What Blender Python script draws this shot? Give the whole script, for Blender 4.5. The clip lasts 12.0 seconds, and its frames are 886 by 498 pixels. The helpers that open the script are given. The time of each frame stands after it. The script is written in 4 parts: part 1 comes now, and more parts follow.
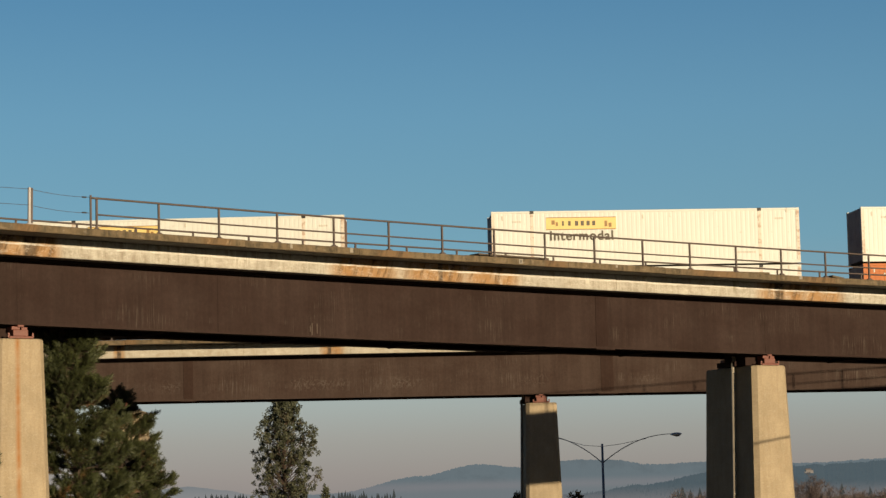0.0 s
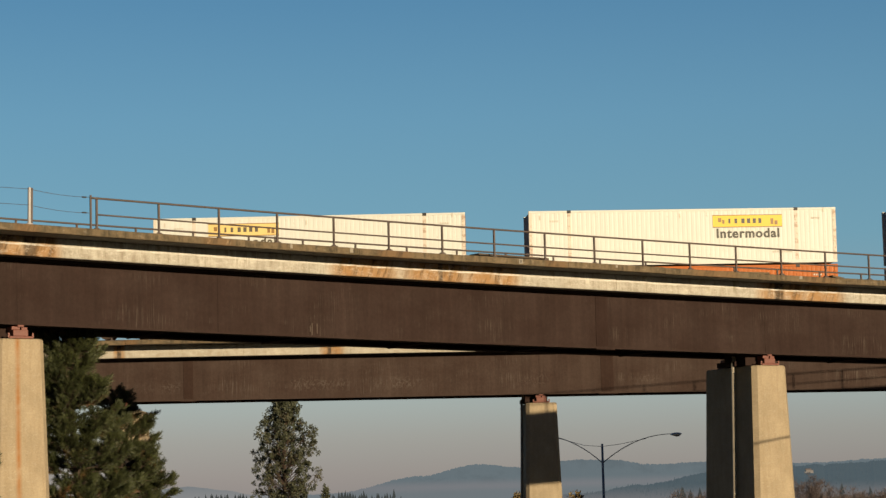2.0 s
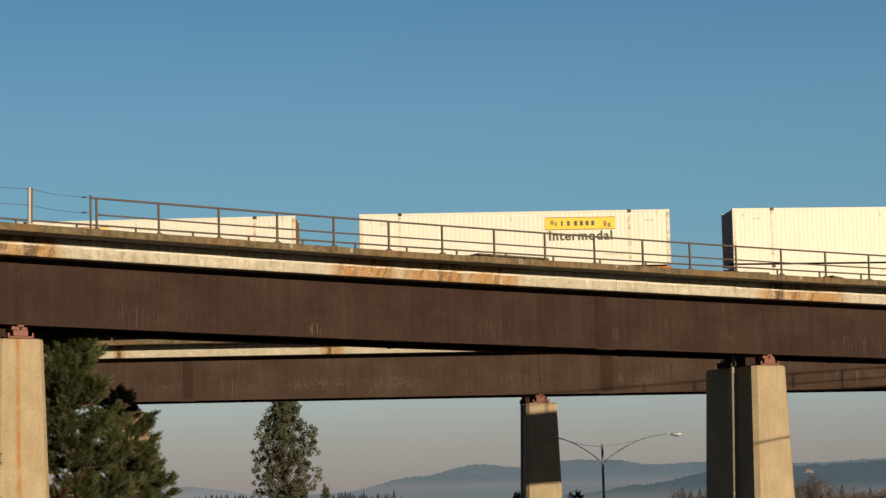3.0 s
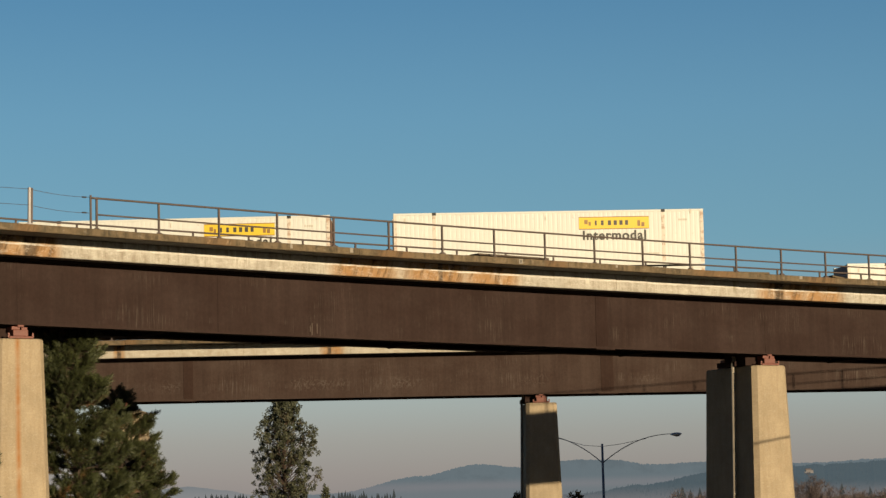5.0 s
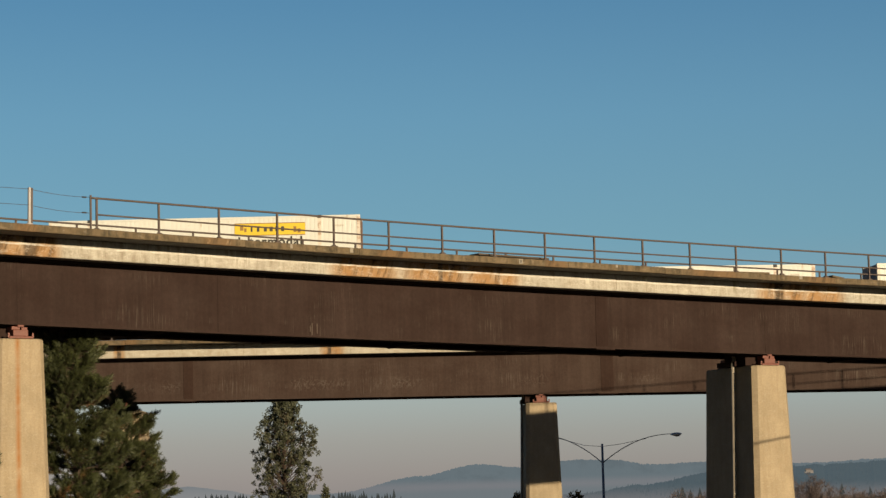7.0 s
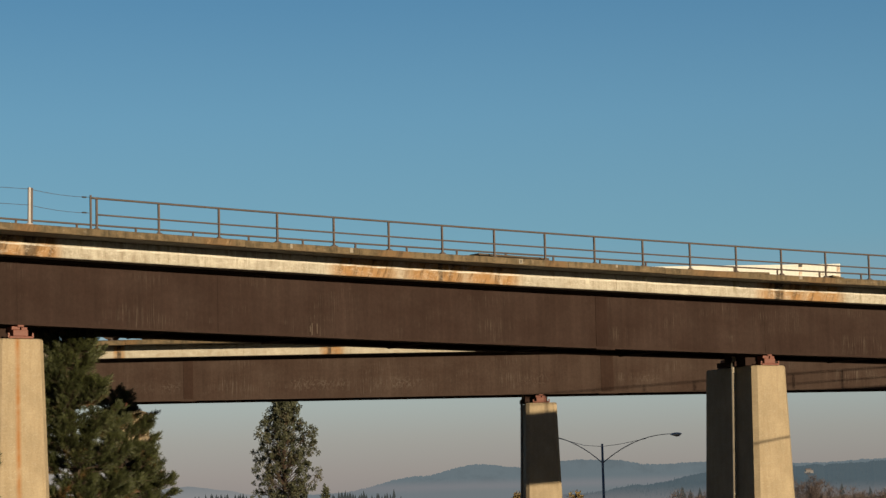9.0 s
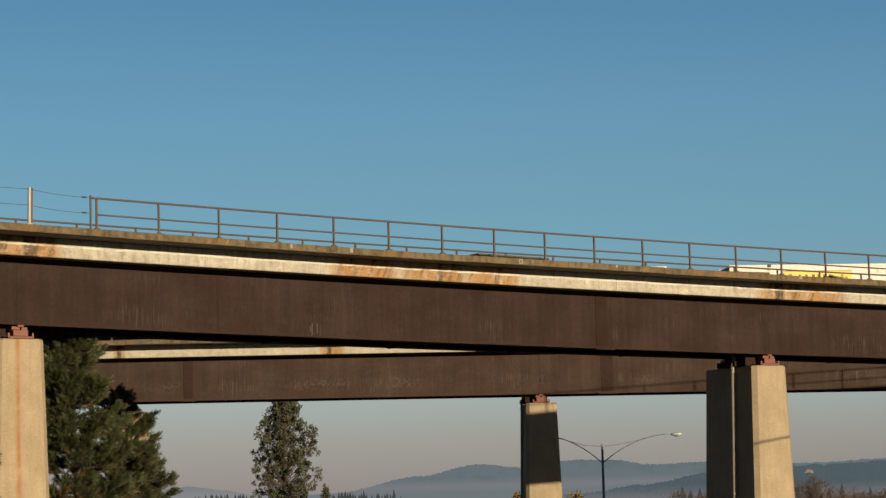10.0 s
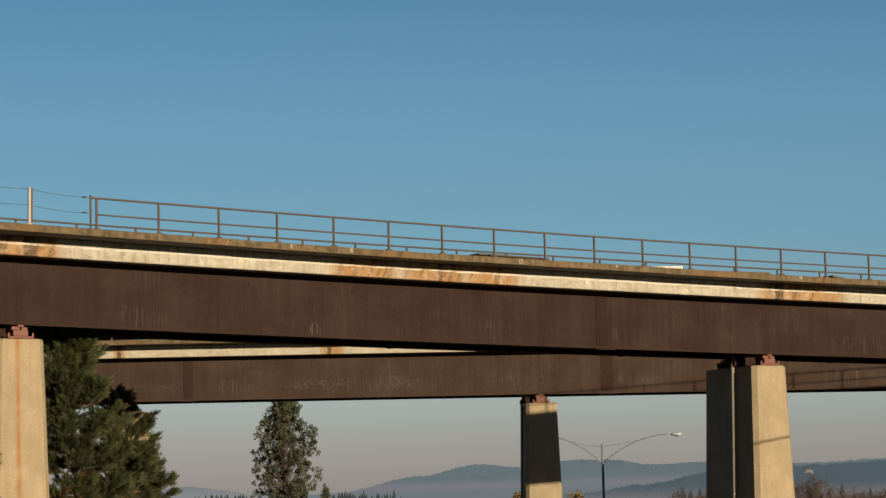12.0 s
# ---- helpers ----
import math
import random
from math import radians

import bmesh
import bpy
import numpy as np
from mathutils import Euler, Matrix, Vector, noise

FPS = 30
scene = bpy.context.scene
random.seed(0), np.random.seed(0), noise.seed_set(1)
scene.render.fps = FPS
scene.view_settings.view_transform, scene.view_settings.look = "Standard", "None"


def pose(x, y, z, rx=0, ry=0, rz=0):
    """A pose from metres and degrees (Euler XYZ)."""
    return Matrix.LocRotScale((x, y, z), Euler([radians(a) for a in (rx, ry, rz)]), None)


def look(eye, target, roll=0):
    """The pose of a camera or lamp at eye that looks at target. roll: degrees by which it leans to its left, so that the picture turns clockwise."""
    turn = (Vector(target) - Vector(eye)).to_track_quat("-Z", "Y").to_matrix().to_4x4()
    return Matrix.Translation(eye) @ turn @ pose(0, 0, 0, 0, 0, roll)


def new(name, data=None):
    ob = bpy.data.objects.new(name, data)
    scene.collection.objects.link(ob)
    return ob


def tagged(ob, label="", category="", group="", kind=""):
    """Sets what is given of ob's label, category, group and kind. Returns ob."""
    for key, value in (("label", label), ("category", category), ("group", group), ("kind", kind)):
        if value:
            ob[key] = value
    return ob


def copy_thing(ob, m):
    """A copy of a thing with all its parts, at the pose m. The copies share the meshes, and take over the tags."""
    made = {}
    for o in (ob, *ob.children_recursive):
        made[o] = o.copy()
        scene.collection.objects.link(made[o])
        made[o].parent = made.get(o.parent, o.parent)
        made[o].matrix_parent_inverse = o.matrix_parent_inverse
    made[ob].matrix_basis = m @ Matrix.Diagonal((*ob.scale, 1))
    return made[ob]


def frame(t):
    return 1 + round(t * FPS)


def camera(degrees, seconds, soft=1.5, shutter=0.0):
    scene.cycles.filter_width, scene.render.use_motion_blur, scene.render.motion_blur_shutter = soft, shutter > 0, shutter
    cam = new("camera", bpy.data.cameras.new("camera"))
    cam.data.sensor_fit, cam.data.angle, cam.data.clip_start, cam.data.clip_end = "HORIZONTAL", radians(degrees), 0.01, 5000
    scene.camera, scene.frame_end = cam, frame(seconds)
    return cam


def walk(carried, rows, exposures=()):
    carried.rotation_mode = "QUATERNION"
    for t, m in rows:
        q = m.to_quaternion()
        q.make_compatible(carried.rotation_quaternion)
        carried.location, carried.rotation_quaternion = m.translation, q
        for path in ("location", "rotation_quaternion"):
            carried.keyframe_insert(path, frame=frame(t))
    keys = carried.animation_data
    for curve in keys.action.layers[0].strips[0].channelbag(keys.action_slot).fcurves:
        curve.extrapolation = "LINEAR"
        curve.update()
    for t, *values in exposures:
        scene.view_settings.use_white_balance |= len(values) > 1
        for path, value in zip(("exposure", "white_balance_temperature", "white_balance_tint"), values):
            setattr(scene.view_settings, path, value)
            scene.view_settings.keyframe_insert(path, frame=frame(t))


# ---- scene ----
# The camera stands still on the bank: a long lens, slightly tilted up and rolled.
cam = camera(21.93, 12.0, soft=1.4)
EYE = Vector((0.0, 0.0, 1.7))
AIM = EYE + Vector((0.0, math.cos(radians(6.214)), math.sin(radians(6.214)))) * 100
STAND = look(EYE, AIM, -1.4)
walk(cam, [(0.0, STAND), (12.0, STAND)])

# ---- light ----
SUN_AZ, SUN_EL = radians(147.0), radians(9.4)
TO_SUN = Vector((math.sin(SUN_AZ) * math.cos(SUN_EL), math.cos(SUN_AZ) * math.cos(SUN_EL), math.sin(SUN_EL)))
scene.view_settings.exposure = 0.5
world = bpy.data.worlds.new("sky")
scene.world = world
world.use_nodes = True
wn = world.node_tree
wn.nodes.clear()
w_out = wn.nodes.new("ShaderNodeOutputWorld")
w_bg = wn.nodes.new("ShaderNodeBackground")
w_sky = wn.nodes.new("ShaderNodeTexSky")
w_sky.sky_type = "NISHITA"
w_sky.sun_disc = False
w_sky.sun_elevation = SUN_EL
w_sky.sun_rotation = SUN_AZ
w_sky.altitude = 600
w_sky.air_density = 1.0
w_sky.dust_density = 1.2
w_sky.ozone_density = 1.5
# high up the clear sky is deep and dim; over the valley away from the sun lies a band of haze, all along the horizon
w_dim = wn.nodes.new("ShaderNodeMix")
w_dim.data_type, w_dim.blend_type = "RGBA", "MULTIPLY"
w_dim.inputs[0].default_value = 1.0
w_dim.inputs[7].default_value = (0.017, 0.024, 0.036, 1)
wn.links.new(w_sky.outputs[0], w_dim.inputs[6])
w_dir = wn.nodes.new("ShaderNodeTexCoord")
w_sep = wn.nodes.new("ShaderNodeSeparateXYZ")
wn.links.new(w_dir.outputs["Generated"], w_sep.inputs[0])
w_haze = wn.nodes.new("ShaderNodeValToRGB")
HAZE = [(0.0, (0.280, 0.250, 0.238)), (0.010, (0.318, 0.285, 0.262)), (0.026, (0.352, 0.346, 0.314)), (0.042, (0.375, 0.422, 0.398)),
        (0.075, (0.245, 0.380, 0.432)), (0.110, (0.181, 0.372, 0.474)), (0.165, (0.141, 0.323, 0.466)), (0.215, (0.098, 0.255, 0.415)), (0.40, (0.06, 0.17, 0.32))]
while len(w_haze.color_ramp.elements) < len(HAZE):
    w_haze.color_ramp.elements.new(0.5)
for e, (p, c) in zip(w_haze.color_ramp.elements, HAZE):
    e.position, e.color = p, (c[0] * 1.07, c[1] * 1.07, c[2] * 1.07, 1)
wn.links.new(w_sep.outputs[2], w_haze.inputs[0])
w_low = wn.nodes.new("ShaderNodeMapRange")
w_low.inputs["From Min"].default_value, w_low.inputs["From Max"].default_value = 0.45, 0.22
wn.links.new(w_sep.outputs[2], w_low.inputs["Value"])
w_away = wn.nodes.new("ShaderNodeMapRange")
w_away.inputs["From Min"].default_value, w_away.inputs["From Max"].default_value = -0.6, 1.0
w_dot = wn.nodes.new("ShaderNodeVectorMath")
w_dot.operation = "DOT_PRODUCT"
w_dot.inputs[1].default_value = (-math.sin(SUN_AZ), -math.cos(SUN_AZ), 0.0)
wn.links.new(w_dir.outputs["Generated"], w_dot.inputs[0])
wn.links.new(w_dot.outputs["Value"], w_away.inputs["Value"])
w_both = wn.nodes.new("ShaderNodeMath")
w_both.operation = "MULTIPLY"
w_side = wn.nodes.new("ShaderNodeMapRange")
w_side.interpolation_type = "SMOOTHSTEP"
w_side.inputs["From Min"].default_value, w_side.inputs["From Max"].default_value = -0.1, 0.70
wn.links.new(w_dot.outputs["Value"], w_side.inputs["Value"])
w_fade = wn.nodes.new("ShaderNodeMath")
w_fade.operation = "MULTIPLY"
wn.links.new(w_low.outputs[0], w_fade.inputs[0])
wn.links.new(w_side.outputs[0], w_fade.inputs[1])
wn.links.new(w_fade.outputs[0], w_both.inputs[0])
wn.links.new(w_away.outputs[0], w_both.inputs[1])
w_mix = wn.nodes.new("ShaderNodeMix")
w_mix.data_type = "RGBA"
wn.links.new(w_both.outputs[0], w_mix.inputs[0])
wn.links.new(w_dim.outputs[2], w_mix.inputs[6])
wn.links.new(w_haze.outputs[0], w_mix.inputs[7])
w_bg.inputs["Strength"].default_value = 0.707
wn.links.new(w_mix.outputs[2], w_bg.inputs[0])
wn.links.new(w_bg.outputs[0], w_out.inputs[0])

sun = new("sun", bpy.data.lights.new("sun", "SUN"))
sun.data.energy = 5.0
sun.data.angle = radians(0.5)
sun.data.color = (1.0, 0.80, 0.52)
sun.matrix_world = look(TO_SUN * 200, (0, 0, 0))


# ---- materials ----
def material(name, rough=0.8, metal=0.0):
    m = bpy.data.materials.new(name)
    m.use_nodes = True
    b = m.node_tree.nodes["Principled BSDF"]
    b.inputs["Roughness"].default_value = rough
    b.inputs["Metallic"].default_value = metal
    return m, m.node_tree, b


def node(nt, kind, **values):
    n = nt.nodes.new(kind)
    for key, value in values.items():
        n.inputs[key.replace("_", " ")].default_value = value
    return n


def ramp(nt, fac, stops):
    r = nt.nodes.new("ShaderNodeValToRGB")
    while len(r.color_ramp.elements) < len(stops):
        r.color_ramp.elements.new(0.5)
    for e, (p, c) in zip(r.color_ramp.elements, stops):
        e.position = p
        e.color = (*c, 1) if len(c) == 3 else (c[0], c[0], c[0], 1)
    nt.links.new(fac, r.inputs[0])
    return r.outputs[0]


def blend(nt, fac, a, b, how="MIX"):
    m = nt.nodes.new("ShaderNodeMix")
    m.data_type = "RGBA"
    m.blend_type = how
    for sock, v in ((m.inputs[0], fac), (m.inputs[6], a), (m.inputs[7], b)):
        if isinstance(v, bpy.types.NodeSocket):
            nt.links.new(v, sock)
        elif isinstance(v, (int, float)):
            sock.default_value = v
        else:
            sock.default_value = (*v, 1)
    return m.outputs[2]


def coords(nt, kind, scale):
    tc = nt.nodes.new("ShaderNodeTexCoord")
    mp = nt.nodes.new("ShaderNodeMapping")
    mp.inputs["Scale"].default_value = scale
    nt.links.new(tc.outputs[kind], mp.inputs[0])
    return mp.outputs[0]


def noise_tex(nt, vec, scale=1.0, detail=5.0, rough=0.6):
    n = node(nt, "ShaderNodeTexNoise", Scale=scale, Detail=detail, Roughness=rough)
    nt.links.new(vec, n.inputs["Vector"])
    return n.outputs[0]


def bump(nt, b, height, strength=0.3, distance=0.01):
    n = node(nt, "ShaderNodeBump", Strength=strength, Distance=distance)
    nt.links.new(height, n.inputs["Height"])
    nt.links.new(n.outputs[0], b.inputs["Normal"])


def math_node(nt, op, a, b=0.0):
    n = nt.nodes.new("ShaderNodeMath")
    n.operation = op
    n.use_clamp = op in ("ADD", "MULTIPLY")
    for sock, v in ((n.inputs[0], a), (n.inputs[1], b)):
        if isinstance(v, bpy.types.NodeSocket):
            nt.links.new(v, sock)
        else:
            sock.default_value = v
    return n.outputs[0]


def plain(name, colour, rough=0.7, metal=0.0, vary=0.25, scale=3.0, relief=0.0):
    """One material with mottling at two scales."""
    m, nt, b = material(name, rough, metal)
    vec = coords(nt, "Object", (1, 1, 1))
    big = noise_tex(nt, vec, scale, 4)
    fine = noise_tex(nt, vec, scale * 9, 3)
    both = math_node(nt, "MULTIPLY", math_node(nt, "ADD", big, fine), 0.5)
    lo = tuple(c * (1 - vary) for c in colour)
    hi = tuple(min(1, c * (1 + vary)) for c in colour)
    nt.links.new(ramp(nt, both, [(0.3, lo), (0.7, hi)]), b.inputs["Base Color"])
    if relief:
        bump(nt, b, fine, relief)
    return m


def rust_mask(nt, spots, soft=0.55):
    """Rust that has run down at given stations along the bridge: (station, half width in metres)."""
    tc = nt.nodes.new("ShaderNodeUVMap")
    sep = nt.nodes.new("ShaderNodeSeparateXYZ")
    nt.links.new(tc.outputs[0], sep.inputs[0])
    total = None
    for at, half in spots:
        away = math_node(nt, "ABSOLUTE", math_node(nt, "SUBTRACT", sep.outputs[0], at))
        mr = node(nt, "ShaderNodeMapRange")
        mr.inputs["From Min"].default_value = half
        mr.inputs["From Max"].default_value = half * soft
        nt.links.new(away, mr.inputs["Value"])
        total = mr.outputs[0] if total is None else math_node(nt, "MAXIMUM", total, mr.outputs[0])
    return total


def slanted(nt, lean, scale):
    """UV leant over, for runs that the wind has driven aside."""
    tc = nt.nodes.new("ShaderNodeUVMap")
    sep = nt.nodes.new("ShaderNodeSeparateXYZ")
    nt.links.new(tc.outputs[0], sep.inputs[0])
    over = nt.nodes.new("ShaderNodeMath")
    over.operation = "MULTIPLY_ADD"
    over.inputs[1].default_value = lean
    nt.links.new(sep.outputs[1], over.inputs[0])
    nt.links.new(sep.outputs[0], over.inputs[2])
    join = nt.nodes.new("ShaderNodeCombineXYZ")
    nt.links.new(over.outputs[0], join.inputs[0])
    nt.links.new(sep.outputs[1], join.inputs[1])
    mp = nt.nodes.new("ShaderNodeMapping")
    mp.inputs["Scale"].default_value = scale
    nt.links.new(join.outputs[0], mp.inputs[0])
    return mp.outputs[0]


def concrete(name, tone, dirt, rust=(), dirt_amount=0.5, streak=0.5, rust_colour=(0.255, 0.138, 0.052), bloom=0.0, solid=False, soot=(), crust=0.0):
    """Weathered concrete: cloudy tone, runs of dirt, pitted grain, pale lime bloom and rust that has bled out."""
    m, nt, b = material(name, 0.9)
    vec = coords(nt, "UV", (1, 1, 1))
    runs = noise_tex(nt, coords(nt, "UV", (3.2, 0.45, 1)), 1.5, 6, 0.68)
    cloud = noise_tex(nt, vec, 0.8, 6, 0.62)
    blot = noise_tex(nt, coords(nt, "UV", (1.0, 1.6, 1)), 2.6, 6, 0.66)
    grain = noise_tex(nt, vec, 16, 5, 0.75)
    base = ramp(nt, cloud, [(0.3, tuple(c * 0.80 for c in tone)), (0.7, tuple(min(1, c * 1.12) for c in tone))])
    stain = ramp(nt, math_node(nt, "ADD", math_node(nt, "MULTIPLY", runs, streak), math_node(nt, "MULTIPLY", blot, 1 - streak)),
                 [(0.46, (0.0,)), (0.60, (dirt_amount,))])
    col = blend(nt, stain, base, dirt)
    if bloom:
        lime = ramp(nt, noise_tex(nt, coords(nt, "UV", (1.3, 2.4, 1)), 3.1, 6, 0.7), [(0.55, (0.0,)), (0.68, (bloom,))])
        col = blend(nt, lime, col, (0.50, 0.48, 0.43))
    col = blend(nt, 0.5, col, ramp(nt, grain, [(0.3, (0.68,)), (0.7, (1.2,))]), "MULTIPLY")
    if rust:
        where = rust_mask(nt, rust, 0.1 if solid else 0.55)
        bleed = noise_tex(nt, coords(nt, "UV", (0.8, 1.1, 1)), 1.6, 5, 0.6)
        pale = ramp(nt, bleed, [(0.30, (0.3,)), (0.62, (0.95,))] if solid else [(0.28, (0.45,)), (0.52, (0.95,))])
        col = blend(nt, math_node(nt, "MULTIPLY", where, pale), col, rust_colour)
    if rust and not solid:
        drip = ramp(nt, noise_tex(nt, slanted(nt, 0.35, (3.4, 0.55, 1)), 1.0, 6, 0.7), [(0.50, (0.0,)), (0.62, (0.9,))])
        col = blend(nt, math_node(nt, "MULTIPLY", where, drip), col, tuple(c * 0.36 for c in rust_colour))
        wash = ramp(nt, noise_tex(nt, slanted(nt, 0.35, (2.2, 0.9, 1)), 1.0, 6, 0.7), [(0.60, (0.0,)), (0.70, (0.6,))])
        col = blend(nt, math_node(nt, "MULTIPLY", where, wash), col, (0.42, 0.33, 0.22))
    if soot:
        black = math_node(nt, "MULTIPLY", rust_mask(nt, soot), ramp(nt, blot, [(0.30, (0.35,)), (0.6, (0.95,))]))
        col = blend(nt, black, col, (0.036, 0.026, 0.017))
    if crust:
        # a crust of lime along the drip edge, and fine healed cracks
        sep = nt.nodes.new("ShaderNodeSeparateXYZ")
        nt.links.new(vec, sep.inputs[0])
        wave = noise_tex(nt, coords(nt, "UV", (1.1, 0.2, 1)), 1.0, 5, 0.65)
        height = math_node(nt, "SUBTRACT", sep.outputs[1], math_node(nt, "MULTIPLY", wave, 0.12))
        off = math_node(nt, "ABSOLUTE", math_node(nt, "SUBTRACT", height, 1.27))
        line = ramp(nt, off, [(0.014, (crust,)), (0.042, (0.0,))])
        line = math_node(nt, "MULTIPLY", line, ramp(nt, blot, [(0.36, (0.15,)), (0.58, (1.0,))]))
        crack = noise_tex(nt, coords(nt, "UV", (0.9, 2.2, 1)), 1.0, 4, 0.6)
        thin = ramp(nt, math_node(nt, "ABSOLUTE", math_node(nt, "SUBTRACT", crack, 0.5)), [(0.004, (crust * 0.22,)), (0.014, (0.0,))])
        col = blend(nt, math_node(nt, "MAXIMUM", line, thin), col, (0.56, 0.54, 0.50))
        # white runs of lime straight down from leaking joints, in patches; a few runs of moss
        leak = noise_tex(nt, coords(nt, "UV", (0.85, 0.10, 1)), 1.0, 3, 0.6)
        run = ramp(nt, math_node(nt, "ABSOLUTE", math_node(nt, "SUBTRACT", leak, 0.5)), [(0.003, (crust * 0.6,)), (0.011, (0.0,))])
        patch = ramp(nt, noise_tex(nt, coords(nt, "UV", (0.13, 0.6, 1)), 1.0, 4, 0.6), [(0.50, (0.0,)), (0.62, (1.0,))])
        col = blend(nt, math_node(nt, "MULTIPLY", run, patch), col, (0.58, 0.55, 0.50))
        moss = ramp(nt, noise_tex(nt, coords(nt, "UV", (1.3, 0.25, 1)), 1.0, 5, 0.7), [(0.60, (0.0,)), (0.68, (0.65,))])
        col = blend(nt, moss, col, (0.15, 0.125, 0.075))
    nt.links.new(col, b.inputs["Base Color"])
    bump(nt, b, math_node(nt, "ADD", math_node(nt, "MULTIPLY", grain, 0.5), math_node(nt, "MULTIPLY", blot, 0.5)), 0.5, 0.02)
    return m


def weathering_steel(name, tone, pale, chalk=0.8, scrawl=0.0):
    """Brown rust skin with faint upright runs, darker clouds, pale scratches and, low on the web, chalky curls."""
    m, nt, b = material(name, 0.85)
    b.inputs["Specular IOR Level"].default_value = 0.15
    runs = noise_tex(nt, coords(nt, "UV", (5, 0.20, 1)), 1.0, 6, 0.62)
    hair = noise_tex(nt, coords(nt, "UV", (26, 0.7, 1)), 1.0, 4, 0.62)
    cloud = noise_tex(nt, coords(nt, "UV", (0.45, 0.7, 1)), 1.0, 6, 0.6)
    fleck = noise_tex(nt, coords(nt, "UV", (9, 7, 1)), 1.0, 5, 0.7)
    col = ramp(nt, cloud, [(0.3, (tone[0] * 0.86, tone[1] * 0.74, tone[2] * 0.70)), (0.7, tuple(c * 1.28 for c in tone))])
    col = blend(nt, 0.32, col, ramp(nt, runs, [(0.30, (0.60,)), (0.70, (1.42,))]), "MULTIPLY")
    band = noise_tex(nt, coords(nt, "UV", (0.8, 0.04, 1)), 1.0, 5, 0.65)
    col = blend(nt, 0.55, col, ramp(nt, band, [(0.32, (0.72, 0.66, 0.62)), (0.68, (1.24, 1.28, 1.28))]), "MULTIPLY")
    col = blend(nt, 0.5, col, ramp(nt, fleck, [(0.3, (0.70,)), (0.7, (1.3,))]), "MULTIPLY")
    area = ramp(nt, noise_tex(nt, coords(nt, "UV", (0.40, 0.9, 1)), 1.0, 5, 0.6), [(0.50, (0.0,)), (0.68, (1.0,))])
    marks = math_node(nt, "MULTIPLY", ramp(nt, hair, [(0.52, (0.0,)), (0.70, (chalk,))]), area)
    col = blend(nt, marks, col, pale)
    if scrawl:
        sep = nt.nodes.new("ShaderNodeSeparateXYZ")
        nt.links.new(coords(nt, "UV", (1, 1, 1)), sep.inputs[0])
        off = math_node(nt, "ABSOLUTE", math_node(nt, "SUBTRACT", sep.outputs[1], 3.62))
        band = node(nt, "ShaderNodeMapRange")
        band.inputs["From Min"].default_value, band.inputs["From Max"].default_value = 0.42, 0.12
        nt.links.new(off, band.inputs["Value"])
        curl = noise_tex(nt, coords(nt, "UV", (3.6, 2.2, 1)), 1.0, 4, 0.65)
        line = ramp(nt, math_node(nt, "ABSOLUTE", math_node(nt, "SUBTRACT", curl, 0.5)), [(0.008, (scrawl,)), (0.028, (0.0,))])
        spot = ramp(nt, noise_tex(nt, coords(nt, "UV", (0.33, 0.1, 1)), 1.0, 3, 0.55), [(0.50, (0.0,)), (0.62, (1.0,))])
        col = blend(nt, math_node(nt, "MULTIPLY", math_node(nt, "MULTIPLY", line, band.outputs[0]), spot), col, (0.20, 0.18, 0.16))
    nt.links.new(col, b.inputs["Base Color"])
    bump(nt, b, math_node(nt, "ADD", math_node(nt, "MULTIPLY", runs, 0.5), math_node(nt, "MULTIPLY", fleck, 0.5)), 0.22, 0.010)
    return m


NEAR_RUST = ((-16.6, 1.6), (-15.0, 0.9), (-2.6, 1.7), (0.4, 1.6), (2.8, 1.5), (16.6, 1.5), (18.6, 1.3))
M_BAND = concrete("deck_concrete", (0.360, 0.338, 0.292), (0.165, 0.132, 0.092), NEAR_RUST, 0.6, 0.6, bloom=0.6, crust=0.85, soot=((-17.0, 1.0), (-15.3, 0.28), (0.6, 0.12), (16.42, 0.30)))
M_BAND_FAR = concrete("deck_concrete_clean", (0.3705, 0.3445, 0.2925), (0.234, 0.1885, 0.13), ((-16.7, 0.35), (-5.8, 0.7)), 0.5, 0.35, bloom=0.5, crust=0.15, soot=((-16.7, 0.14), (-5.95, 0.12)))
M_CURB = concrete("walkway_concrete", (0.128, 0.093, 0.053), (0.034, 0.026, 0.013), ((-16.0, 0.5), (-9.1, 0.7), (-2.1, 0.9), (4.9, 0.6), (12.3, 1.4), (17.6, 0.9)), 0.85, 0.6, (0.132, 0.080, 0.038), bloom=0.12)
# undersides get a darker grey, with part of their shade in the tone
M_SOFFIT = concrete("soffit_concrete_shade", (0.165, 0.155, 0.145), (0.085, 0.078, 0.072))
M_PIER = concrete("pier_concrete", (0.286, 0.230, 0.155), (0.205, 0.150, 0.088), (), 0.35, 0.8, bloom=0.15)
M_PIER_STREAK = concrete("pier_concrete_streaked", (0.286, 0.230, 0.155), (0.205, 0.150, 0.088), ((-0.13, 0.12), (-0.12, 0.05)), 0.35, 0.8, (0.235, 0.100, 0.026), bloom=0.15, solid=True)
M_STEEL = weathering_steel("weathering_steel", (0.0244, 0.0154, 0.0133), (0.072, 0.058, 0.049), 1.0)
# far steel: chalk marks, plus a paler, greyer base with haze mixed in
M_STEEL_FAR = weathering_steel("chalky_hazed_steel", (0.0370, 0.0256, 0.0218), (0.115, 0.098, 0.086), 0.9, 0.20)
M_PLATE = weathering_steel("splice_steel", (0.0215, 0.0125, 0.0105), (0.040, 0.028, 0.023), 0.4)
